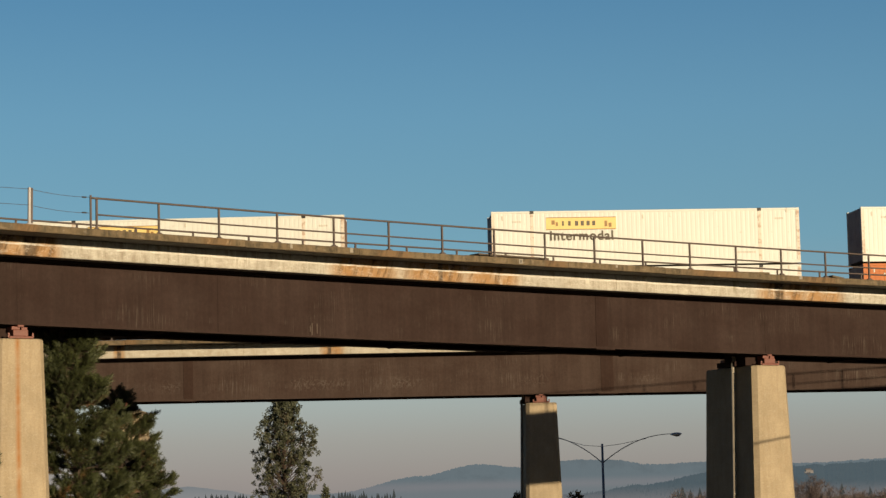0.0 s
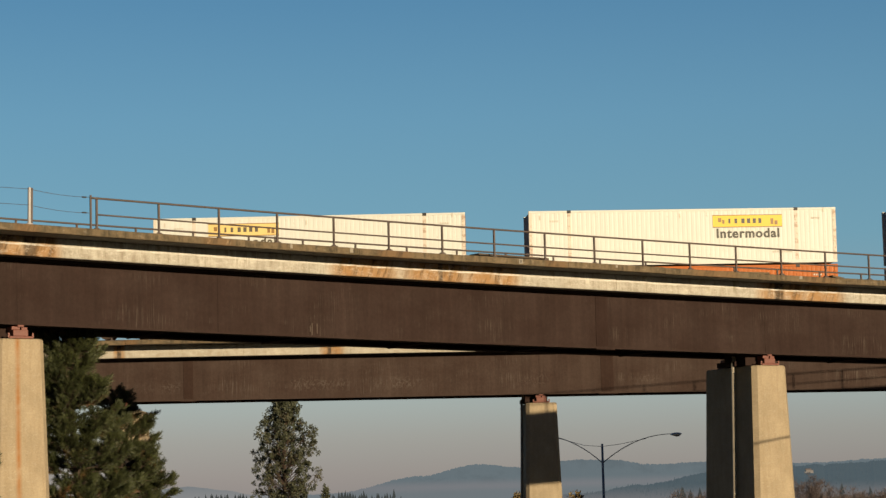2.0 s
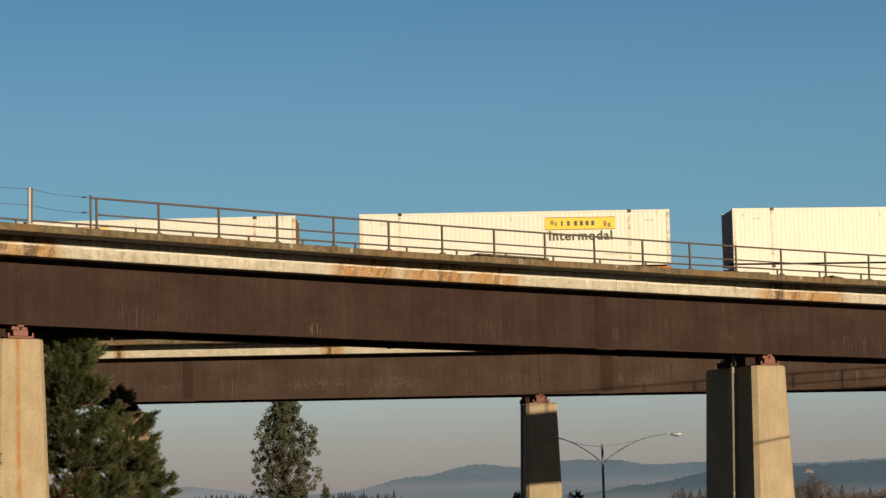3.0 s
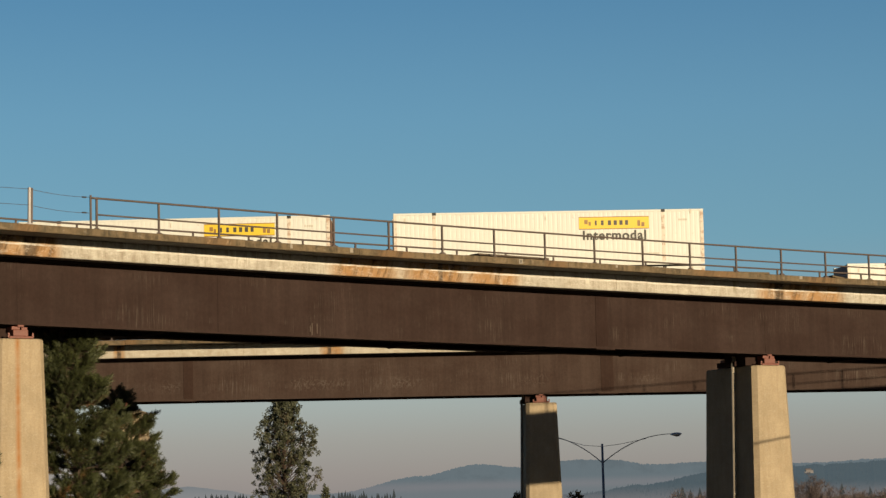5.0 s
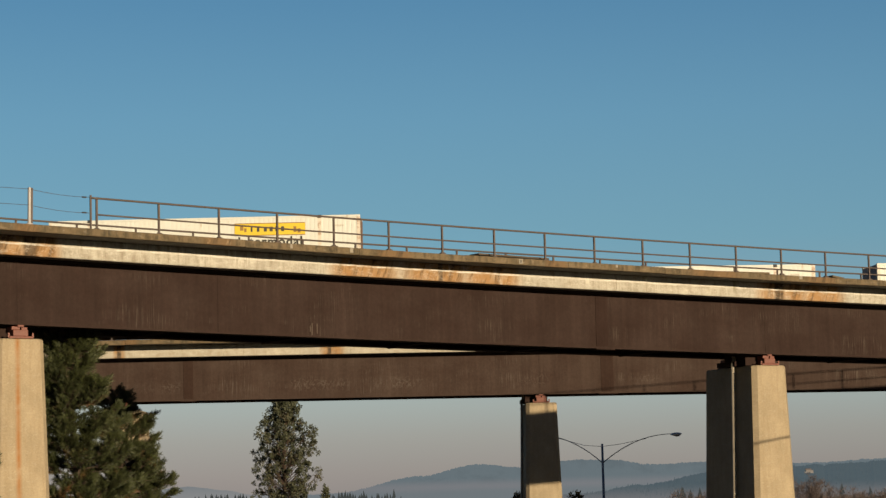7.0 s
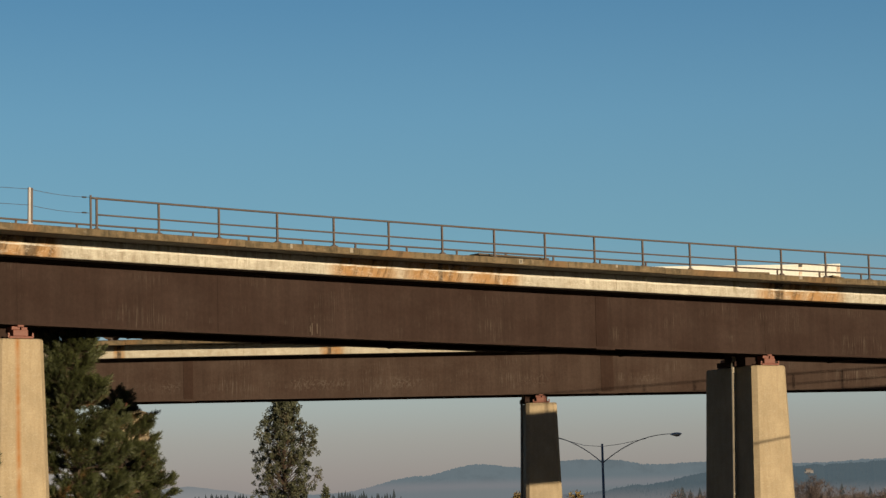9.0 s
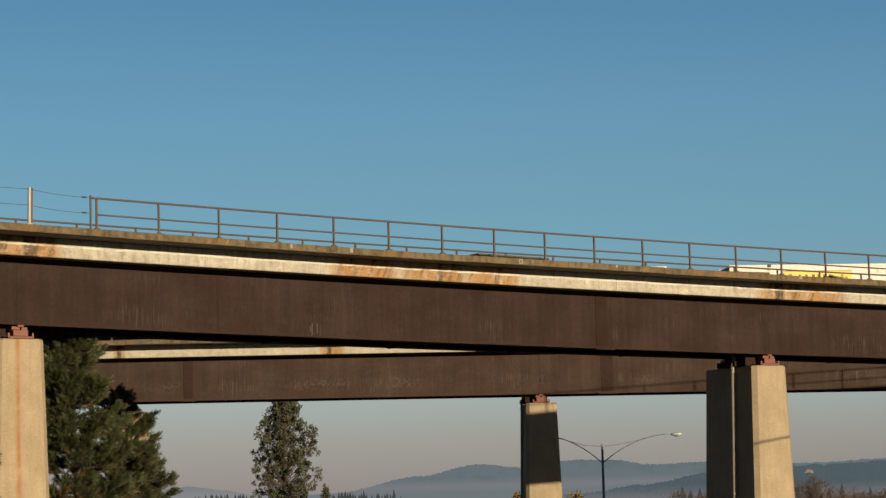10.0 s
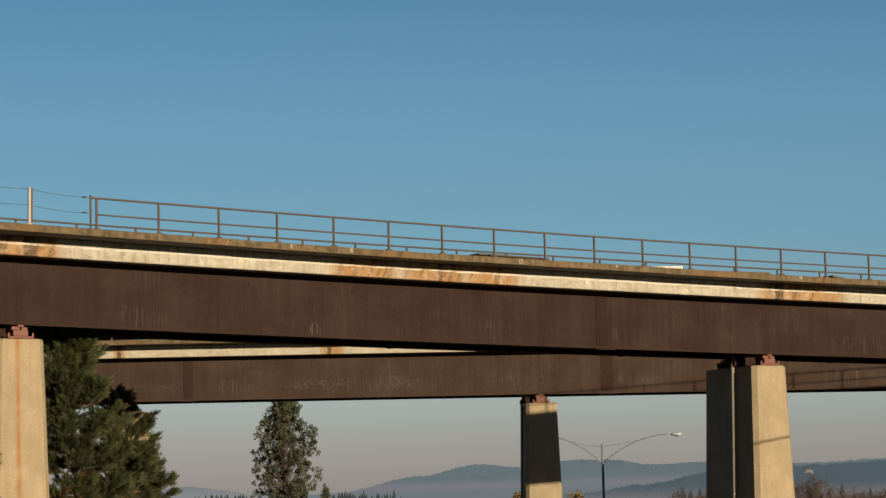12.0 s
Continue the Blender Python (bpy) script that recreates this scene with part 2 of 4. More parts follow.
# paler copy of the splice steel, haze in its tone as well
M_PLATE_FAR = weathering_steel("chalky_hazed_splice_steel", (0.0270, 0.0162, 0.0130), (0.060, 0.048, 0.040), 0.4)
M_RUN = plain("rust_run_stain", (0.058, 0.042, 0.032), 0.85, 0, 0.5, 9)
M_BEARING = plain("bearing_paint", (0.1235, 0.03575, 0.02275), 0.6, 0, 0.3, 5)
M_RAIL = plain("railing_steel", (0.078, 0.058, 0.050), 0.6, 0.1, 0.35, 2.5)
M_PIPE = plain("galvanised_pipe", (0.247, 0.221, 0.182), 0.5, 0.4, 0.2, 4)
M_FENCE = plain("fence_post_paint", (0.33, 0.32, 0.33), 0.7, 0, 0.25, 6)
M_WIRE = plain("wire_steel", (0.065, 0.065, 0.0715), 0.5, 0.6, 0.2, 3)
M_BALLAST = plain("ballast_stone", (0.104, 0.09425, 0.0845), 0.95, 0, 0.45, 5, 0.8)
M_TIE = plain("tie_wood", (0.065, 0.04875, 0.03575), 0.9, 0, 0.35, 4, 0.4)
M_TRACK = plain("track_steel", (0.104, 0.0715, 0.052), 0.4, 0.8, 0.3, 4)
M_BARK = plain("pine_bark", (0.055, 0.036, 0.026), 0.95, 0, 0.4, 6, 0.8)
M_LAMP = plain("lamp_steel", (0.215, 0.240, 0.280), 0.5, 0.3, 0.2, 4)
M_HEAD = plain("lamp_head_paint", (0.44, 0.48, 0.54), 0.45, 0.1, 0.12, 4)
M_LENS = plain("lamp_lens", (0.2275, 0.234, 0.234), 0.3, 0, 0.1, 4)


def leaf_material(name, dark, light, dead, dead_amount):
    m, nt, b = material(name, 0.65)
    geo = nt.nodes.new("ShaderNodeNewGeometry")
    vec = coords(nt, "Object", (1, 1, 1))
    n = noise_tex(nt, vec, 0.9, 3)
    mixed = math_node(nt, "ADD", math_node(nt, "MULTIPLY", geo.outputs["Random Per Island"], 0.5), math_node(nt, "MULTIPLY", n, 0.5))
    col = ramp(nt, mixed, [(0.25, dark), (0.75, light)])
    spots = ramp(nt, noise_tex(nt, vec, 0.75, 2), [(0.56, (0.0,)), (0.65, (dead_amount,))])
    col = blend(nt, spots, col, dead)
    nt.links.new(col, b.inputs["Base Color"])
    b.inputs["Subsurface Weight"].default_value = 0.0
    return m


M_NEEDLE = leaf_material("pine_needles", (0.0120, 0.0175, 0.0050), (0.0480, 0.0570, 0.0135), (0.13, 0.050, 0.0165), 0.65)
M_LEAF = leaf_material("broad_leaves", (0.0250, 0.0300, 0.0150), (0.0560, 0.0610, 0.0310), (0.095, 0.050, 0.024), 0.25)
M_TWIG = leaf_material("bare_twigs", (0.060, 0.046, 0.045), (0.084, 0.060, 0.056), (0.098, 0.064, 0.053), 0.5)
M_GOLD = leaf_material("autumn_leaves", (0.078, 0.05525, 0.0195), (0.156, 0.1105, 0.039), (0.13, 0.0715, 0.0325), 0.3)


def container_paint(name, tone, dirt, wear=0.64):
    m, nt, b = material(name, 0.5)
    b.inputs["Specular IOR Level"].default_value = 0.25
    vec = coords(nt, "Object", (1, 1, 1))
    runs = noise_tex(nt, coords(nt, "Object", (2.5, 2.5, 0.25)), 1.6, 5)
    spots = noise_tex(nt, vec, 3.5, 6, 0.7)
    col = ramp(nt, runs, [(0.3, tone), (0.75, tuple(c * 0.9 for c in tone))])
    col = blend(nt, ramp(nt, spots, [(wear, (0.0,)), (wear + 0.08, (0.6,))]), col, dirt)
    nt.links.new(col, b.inputs["Base Color"])
    bump(nt, b, spots, 0.05)
    return m


M_WHITE = container_paint("white_container_paint", (0.545, 0.553, 0.525), (0.30, 0.20, 0.13))
M_ORANGE = container_paint("orange_container_paint", (0.350, 0.086, 0.003), (0.30, 0.14, 0.05), 0.62)
M_YELLOW = plain("yellow_banner", (0.56, 0.405, 0.025), 0.5, 0, 0.08, 2)
M_YELLOW_FADED = plain("faded_banner", (0.60, 0.45, 0.17), 0.6, 0, 0.15, 2)
M_INK_FADED = plain("faded_ink", (0.080, 0.066, 0.045), 0.6, 0, 0.25, 3)
M_WORN = container_paint("worn_container_paint", (0.54, 0.49, 0.43), (0.26, 0.14, 0.08), 0.52)
M_RUSTY = plain("rusty_end_paint", (0.115, 0.075, 0.055), 0.8, 0, 0.5, 3)
M_INK = plain("dark_ink", (0.039, 0.03575, 0.02925), 0.5, 0, 0.1, 2)
M_BROWN = plain("brown_ink", (0.2145, 0.117, 0.0325), 0.5, 0, 0.2, 4)
M_DOOR = plain("grimy_end_paint", (0.36, 0.32, 0.32), 0.7, 0, 0.6, 2.5)
M_BLACK = plain("black_casting", (0.0195, 0.0182, 0.01755), 0.6, 0.2, 0.2, 5)
M_FAINT = plain("faint_marking", (0.45, 0.41, 0.35), 0.6, 0, 0.2, 5)
M_HOUSE = plain("house_wall", (0.13, 0.130, 0.145), 0.8, 0, 0.1, 0.2)
M_HOUSE_ROOF = plain("house_roof", (0.104, 0.0845, 0.0845), 0.8, 0, 0.2, 0.3)
M_CAR = plain("well_car_paint", (0.13, 0.091, 0.065), 0.6, 0, 0.3, 2)


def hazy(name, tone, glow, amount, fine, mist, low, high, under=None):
    """Distance: dull ground with its air haze painted on as emission; mist colour from the height low up to high,
    clearer colour under it.
    """
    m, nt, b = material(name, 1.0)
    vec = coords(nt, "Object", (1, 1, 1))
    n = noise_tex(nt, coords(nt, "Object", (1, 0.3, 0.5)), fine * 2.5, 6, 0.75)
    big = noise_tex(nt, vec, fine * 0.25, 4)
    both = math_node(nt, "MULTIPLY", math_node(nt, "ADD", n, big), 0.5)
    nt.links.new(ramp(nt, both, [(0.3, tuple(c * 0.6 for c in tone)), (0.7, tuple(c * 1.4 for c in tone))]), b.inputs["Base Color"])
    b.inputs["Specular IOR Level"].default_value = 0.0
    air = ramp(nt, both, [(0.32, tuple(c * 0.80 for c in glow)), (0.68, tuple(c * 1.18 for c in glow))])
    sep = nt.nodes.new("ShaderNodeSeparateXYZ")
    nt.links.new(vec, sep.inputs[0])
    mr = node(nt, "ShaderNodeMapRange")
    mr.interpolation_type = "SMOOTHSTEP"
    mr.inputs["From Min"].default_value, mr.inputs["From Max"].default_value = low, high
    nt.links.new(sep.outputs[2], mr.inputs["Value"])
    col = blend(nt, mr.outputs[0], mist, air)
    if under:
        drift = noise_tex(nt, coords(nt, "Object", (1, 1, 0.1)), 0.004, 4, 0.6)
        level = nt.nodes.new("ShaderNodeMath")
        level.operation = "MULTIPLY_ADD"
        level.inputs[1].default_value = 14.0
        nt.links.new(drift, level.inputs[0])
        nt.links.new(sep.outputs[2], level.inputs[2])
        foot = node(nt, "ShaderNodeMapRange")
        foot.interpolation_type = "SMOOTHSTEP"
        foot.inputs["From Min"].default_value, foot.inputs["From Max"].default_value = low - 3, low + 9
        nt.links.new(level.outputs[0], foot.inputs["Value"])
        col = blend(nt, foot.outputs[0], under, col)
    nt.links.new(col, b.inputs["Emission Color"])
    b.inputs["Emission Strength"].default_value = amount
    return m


# haze and mist are put into these colours, which emit to show it
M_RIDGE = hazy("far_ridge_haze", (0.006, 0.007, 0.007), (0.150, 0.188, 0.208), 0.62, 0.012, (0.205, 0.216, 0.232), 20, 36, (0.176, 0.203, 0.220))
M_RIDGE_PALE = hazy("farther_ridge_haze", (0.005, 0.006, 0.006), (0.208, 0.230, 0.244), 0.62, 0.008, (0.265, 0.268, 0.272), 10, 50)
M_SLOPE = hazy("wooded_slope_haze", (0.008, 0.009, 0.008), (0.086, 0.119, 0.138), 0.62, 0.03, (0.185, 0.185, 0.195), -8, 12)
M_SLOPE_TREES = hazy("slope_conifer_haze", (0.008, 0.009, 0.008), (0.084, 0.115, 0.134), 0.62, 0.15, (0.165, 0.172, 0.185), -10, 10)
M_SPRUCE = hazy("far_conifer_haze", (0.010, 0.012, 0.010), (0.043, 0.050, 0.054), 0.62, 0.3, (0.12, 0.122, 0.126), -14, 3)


def ground_material():
    m, nt, b = material("dry_grass_ground", 1.0)
    vec = coords(nt, "Object", (1, 1, 1))
    a = noise_tex(nt, vec, 0.05, 6)
    c = noise_tex(nt, vec, 1.5, 5, 0.7)
    col = ramp(nt, math_node(nt, "MULTIPLY", math_node(nt, "ADD", a, c), 0.5), [(0.35, (0.085, 0.075, 0.055)), (0.65, (0.20, 0.175, 0.135))])
    nt.links.new(col, b.inputs["Base Color"])
    bump(nt, b, c, 0.5, 0.1)
    return m


M_GROUND = ground_material()


# ---- building blocks ----
def finish(name, bm, mat, smooth=False):
    me = bpy.data.meshes.new(name)
    bm.normal_update()
    bm.to_mesh(me)
    bm.free()
    me.materials.append(mat)
    if smooth:
        for p in me.polygons:
            p.use_smooth = True
    return me


def part(name, bm, mat, parent, label="", smooth=False):
    ob = new(name, finish(name, bm, mat, smooth))
    ob.parent = parent
    if label:
        ob["label"] = label
    return ob


def thing(name, label, category, group="", kind="", at=None):
    ob = new(name)
    if at is not None:
        ob.matrix_world = at
    return tagged(ob, label, category, group, kind)


def box(bm, x0, x1, y0, y1, z0, z1, bevel=0.0):
    m = Matrix.LocRotScale(((x0 + x1) / 2, (y0 + y1) / 2, (z0 + z1) / 2), None, (abs(x1 - x0), abs(y1 - y0), abs(z1 - z0)))
    vs = bmesh.ops.create_cube(bm, size=1.0, matrix=m)["verts"]
    if bevel:
        es = list({e for v in vs for e in v.link_edges})
        bmesh.ops.bevel(bm, geom=es, offset=bevel, segments=1, affect="EDGES")
    return bm


def tube(bm, points, radius, sides=6):
    """A round bar through the points; radius may be a number or one for each point."""
    rings = []
    for i, p in enumerate(points):
        p = Vector(p)
        d = (Vector(points[min(i + 1, len(points) - 1)]) - Vector(points[max(i - 1, 0)])).normalized()
        side = d.cross(Vector((0.31, 0.95, 0.11))).normalized()
        other = d.cross(side).normalized()
        r = radius if isinstance(radius, (int, float)) else radius[i]
        rings.append([bm.verts.new(p + side * r * math.cos(a) + other * r * math.sin(a)) for a in (2 * math.pi * k / sides for k in range(sides))])
    for a, b in zip(rings, rings[1:]):
        for k in range(sides):
            bm.faces.new((a[k], a[(k + 1) % sides], b[(k + 1) % sides], b[k]))
    bm.faces.new(rings[0][::-1])
    bm.faces.new(rings[-1])
    return bm


class Line:
    """A bridge's edge: an arc in plan with a slight grade. Stations run to the east, o runs inwards over the deck, z from the walkway's top."""

    def __init__(self, y0, turn, bend, height, grade, deep, shift=0.0):
        self.y0, self.turn, self.bend, self.height, self.grade, self.deep, self.shift = y0, turn, bend, height, grade, deep, shift

    def heading(self, s):
        return self.turn + self.bend * s

    def at(self, s, o=0.0, z=0.0):
        a, b = self.turn, self.turn + self.bend * s
        o += self.shift
        x = (math.sin(b) - math.sin(a)) / self.bend
        y = self.y0 + (math.cos(a) - math.cos(b)) / self.bend
        return Vector((x - math.sin(b) * o, y + math.cos(b) * o, self.height + self.grade * s + z))

    def here(self, s, o=0.0, z=0.0):
        return Matrix.Translation(self.at(s, o, z)) @ Matrix.Rotation(self.heading(s), 4, "Z")


def sweep(line, s0, s1, profile, step=1.5, bm=None):
    """The closed profile of (o, z) drawn along the line, with stations and running profile length as UV."""
    bm = bm or bmesh.new()
    uv = bm.loops.layers.uv.verify()
    n = max(1, math.ceil((s1 - s0) / step))
    stations = [s0 + (s1 - s0) * i / n for i in range(n + 1)]
    rings = [[bm.verts.new(line.at(s, o, z)) for o, z in profile] for s in stations]
    k = len(profile)
    run = [0.0]
    for j in range(k):
        a, b = profile[j], profile[(j + 1) % k]
        run.append(run[-1] + math.hypot(a[0] - b[0], a[1] - b[1]))
    for i in range(n):
        for j in range(k):
            j2 = (j + 1) % k
            f = bm.faces.new((rings[i][j], rings[i][j2], rings[i + 1][j2], rings[i + 1][j]))
            for loop, u, v in zip(f.loops, (stations[i], stations[i], stations[i + 1], stations[i + 1]), (run[j], run[j + 1], run[j + 1], run[j])):
                loop[uv].uv = (u, v)
    bm.faces.new(rings[0][::-1])
    bm.faces.new(rings[-1])
    bmesh.ops.recalc_face_normals(bm, faces=bm.faces[:])
    return bm


def rect(o0, o1, z0, z1):
    return [(o0, z0), (o1, z0), (o1, z1), (o0, z1)]


GROUND_Z = -7.0
NEAR = Line(79.526, radians(34.963), -0.0032664, 10.183, -0.01362, 2.95)
TRAIN = Line(117.619, radians(1.6582), 0.0030169, 16.402, -0.0025, 0.0)
WIDE = 5.93


FAR = Line(117.619, radians(1.6582), 0.0030169, 9.96, -0.005, 3.05, -1.67)

# ---- ground and distance ----
def land_height(x, y):
    fall = min(1.0, max(0.0, (y - 12.0) / 50.0))
    fall = fall * fall * (3 - 2 * fall)
    return GROUND_Z * fall + 0.35 * noise.noise((x * 0.03, y * 0.03, 0.0)) * min(1.0, abs(y) / 30)


def build_ground():
    bm = bmesh.new()
    xs = [-4500, -2200, -1100, -600, -300, -180] + [-120 + 8 * i for i in range(31)] + [180, 300, 600, 1100, 2200, 4500]
    ys = [-4500, -1500, -500, -200, -100, -50] + [-24 + 8 * i for i in range(29)] + [260, 350, 500, 800, 1300, 2200, 4600]
    grid = [[bm.verts.new((x, y, land_height(x, y))) for x in xs] for y in ys]
    for r0, r1 in zip(grid, grid[1:]):
        for i in range(len(xs) - 1):
            bm.faces.new((r0[i], r0[i + 1], r1[i + 1], r1[i]))
    ob = new("ground", finish("ground", bm, M_GROUND, True))
    tagged(ob, "dry autumn grass bank falling to a flat valley floor", "ground", kind="structure")


build_ground()


def ridge(name, mat, far, knots, wobble, spikes, label):
    """A long ridge across the view; knots: (bearing as x over y, height over the eye as z over y); spikes: the height of its trees."""
    bm = bmesh.new()
    n = 5200
    lo, hi = knots[0][0], knots[-1][0]
    tops, brow, feet, back = [], [], [], []
    for i in range(n + 1):
        b = lo + (hi - lo) * i / n
        for (b0, h0), (b1, h1) in zip(knots, knots[1:]):
            if b0 <= b <= b1:
                f = (b - b0) / (b1 - b0)
                h = h0 + (h1 - h0) * (f * f * (3 - 2 * f))
        h += wobble * (noise.noise((b * 180, far, 0)) + 0.5 * noise.noise((b * 700, far, 3)))
        brow.append(bm.verts.new((b * far * 0.985, far * 0.985, 1.7 + (h - spikes * 0.8) * far * 0.985)))
        h += spikes * max(0.0, 0.5 * noise.noise((b * 420, far, 7)) + 1.1 - 2.6 * abs(noise.noise((b * 950, far, 9))) - 1.2 * abs(noise.noise((b * 2300, far, 5))))
        tops.append(bm.verts.new((b * far, far, 1.7 + h * far)))
        feet.append(bm.verts.new((b * far * 0.9, far * 0.9, GROUND_Z - 12)))
        back.append(bm.verts.new((b * far * 1.06, far * 1.06, GROUND_Z - 12)))
    for i in range(n):
        bm.faces.new((feet[i], feet[i + 1], brow[i + 1], brow[i]))
        bm.faces.new((brow[i], brow[i + 1], tops[i + 1], tops[i]))
        bm.faces.new((tops[i], tops[i + 1], back[i + 1], back[i]))
    ob = new(name, finish(name, bm, mat, True))
    tagged(ob, label, "hill", kind="structure")


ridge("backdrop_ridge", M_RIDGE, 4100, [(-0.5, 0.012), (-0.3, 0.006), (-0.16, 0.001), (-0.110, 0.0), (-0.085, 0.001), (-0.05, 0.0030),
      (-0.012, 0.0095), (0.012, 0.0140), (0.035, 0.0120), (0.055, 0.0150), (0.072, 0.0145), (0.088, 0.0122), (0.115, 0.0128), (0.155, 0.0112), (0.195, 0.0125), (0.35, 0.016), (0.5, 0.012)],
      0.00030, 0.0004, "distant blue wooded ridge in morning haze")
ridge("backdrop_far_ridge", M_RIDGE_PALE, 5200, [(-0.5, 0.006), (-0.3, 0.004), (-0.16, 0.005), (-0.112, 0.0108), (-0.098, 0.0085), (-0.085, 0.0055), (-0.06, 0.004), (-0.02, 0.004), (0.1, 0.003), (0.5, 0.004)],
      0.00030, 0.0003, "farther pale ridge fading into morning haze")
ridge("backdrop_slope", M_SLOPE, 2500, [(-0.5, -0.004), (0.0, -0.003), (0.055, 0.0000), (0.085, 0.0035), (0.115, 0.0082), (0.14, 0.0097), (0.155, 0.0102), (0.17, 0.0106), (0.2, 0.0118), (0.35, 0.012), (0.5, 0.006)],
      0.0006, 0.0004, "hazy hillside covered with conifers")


# ---- the viaducts ----
# outer edge of the walkway o = 0, edge of the deck o = 1.05, girders o = 1.95 and 4.60
DECK_IN, GIRDER_IN, GIRDER_BACK = 1.05, 1.95, 4.60
GIRDER_TOP = -0.87


def build_girder(line, s0, s1, o, parent, stiff, splices, label, runs=()):
    deep = line.deep
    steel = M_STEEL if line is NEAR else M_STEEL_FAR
    g = part("girder", sweep(line, s0, s1, rect(o - 0.012, o + 0.012, -deep + 0.045, GIRDER_TOP)), steel, parent, label)
    part("top_flange", sweep(line, s0, s1, rect(o - 0.23, o + 0.23, GIRDER_TOP, -0.83)), steel, g)
    part("bottom_flange", sweep(line, s0, s1, rect(o - 0.25, o + 0.25, -deep, -deep + 0.045)), steel, g)
    for s in stiff:
        part("stiffener", sweep(line, s - 0.05, s + 0.05, rect(o - 0.026, o - 0.012, -deep + 0.045, GIRDER_TOP)), steel, g)
    for s, foot, high in runs:
        part("rust_run", sweep(line, s - 0.018, s + 0.018, rect(o - 0.0138, o - 0.0122, foot - deep, foot + high - deep)), M_RUN, g, "pale rust run")
    for s, half in splices:
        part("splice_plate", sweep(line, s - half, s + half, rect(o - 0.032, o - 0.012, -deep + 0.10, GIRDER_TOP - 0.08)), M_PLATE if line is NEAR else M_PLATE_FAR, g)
        part("flange_splice", sweep(line, s - half * 1.6, s + half * 1.6, rect(o - 0.24, o + 0.24, -deep - 0.035, -deep)), M_PLATE, g)
    return g


def build_pier(line, s, parent, mat, label="", turn=0.0):
    """A battered wall pier with chamfered corners, two bearings on its top and a rain pipe on its side."""
    top = -line.deep - 0.43
    base = line.at(s, 2.97, top)
    high = base.z - GROUND_Z + 0.6
    m = line.here(s + (0.10 if line is NEAR else 0.0), 2.97, top) @ pose(0, 0, 0, 0, 0, turn)
    bm = bmesh.new()
    uv = bm.loops.layers.uv.verify()
    rings = []
    rows = 12
    for i in range(-1, rows + 1):
        d = high * i / rows if i > 0 else 0.05 * (i + 1)
        w, t, c, back = 0.79 + d * 0.029, 1.30 + d * 0.022, 0.17, 1.02 if line is NEAR else 0.6
        w, t = (w - 0.04, t - 0.04) if i < 0 else (w, t)
        pts = [(-w + c, -t), (w - c, -t), (w, -t + c), (w, t - c + back), (w - c, t + back), (-w + c, t + back), (-w, t - c + back), (-w, -t + c)]
        rings.append([bm.verts.new((x, y, -d)) for x, y in pts])
    for a, b in zip(rings, rings[1:]):
        for k in range(8):
            f = bm.faces.new((a[k], b[k], b[(k + 1) % 8], a[(k + 1) % 8]))
            for loop in f.loops:
                loop[uv].uv = (loop.vert.co.x if k in (0, 4) else loop.vert.co.y + 20, loop.vert.co.z)
    bm.faces.new(rings[0])
    bm.faces.new(rings[-1][::-1])
    bmesh.ops.recalc_face_normals(bm, faces=bm.faces[:])
    bmesh.ops.transform(bm, matrix=m, verts=bm.verts)
    p = part("pier", bm, mat, parent, label)
    for o in (GIRDER_IN, GIRDER_BACK):
        b = bmesh.new()
        y = o - 2.97
        box(b, -0.40, 0.40, y - 0.30, y + 0.30, 0.0, 0.06, 0.01)
        box(b, -0.26, 0.24, y - 0.26, y + 0.26, 0.06, 0.22, 0.012)
        box(b, -0.30, -0.02, y - 0.22, y + 0.22, 0.22, 0.31, 0.01)
        box(b, 0.02, 0.22, y - 0.24, y + 0.22, 0.20, 0.29, 0.01)
        box(b, -0.12, 0.10, y - 0.27, y + 0.2, 0.29, 0.345, 0.008)
        box(b, 0.36, 0.42, y - 0.28, y - 0.2, 0.02, 0.14)
        box(b, -0.44, -0.38, y - 0.28, y - 0.2, 0.02, 0.14)
        bmesh.ops.scale(b, vec=(1, 1, 1.25), verts=b.verts)
        bmesh.ops.transform(b, matrix=m, verts=b.verts)
        part("bearing", b, M_BEARING, p, "red-brown steel bearing")
    b = bmesh.new()
    box(b, -0.80, 0.35, -0.75, 0.75, 0.03, 1.6)
    box(b, -0.95, 0.2, -0.2, 1.1, 0.03, 0.22)
    bmesh.ops.transform(b, matrix=m, verts=b.verts)
    part("pier_diaphragm", b, M_PLATE, p, "dark steel cross beam over the pier")
    b = bmesh.new()
    tube(b, [(-0.62, 0.0, 0.34), (-0.86, 0.0, 0.30), (-0.92, 0.0, 0.1), (-0.93, 0.0, -0.4), (-0.93 - (high - 1) * 0.027, 0.0, -high + 0.6)], 0.075, 8)
    box(b, -0.93, -0.50, -0.05, 0.05, 0.36, 0.43, 0.01)
    box(b, -0.70, -0.60, -0.09, 0.05, 0.10, 0.36, 0.02)
    box(b, -0.74, -0.56, -0.11, 0.05, 0.17, 0.24, 0.02)
    for z in (-0.25, -5.0):
        box(b, -1.01 + z * 0.027, -0.78 + z * 0.027, -0.09, 0.09, z, z + 0.04)
    bmesh.ops.transform(b, matrix=m, verts=b.verts)
    part("drain_pipe", b, M_PIPE, p, "pale galvanised drain pipe")
    return p


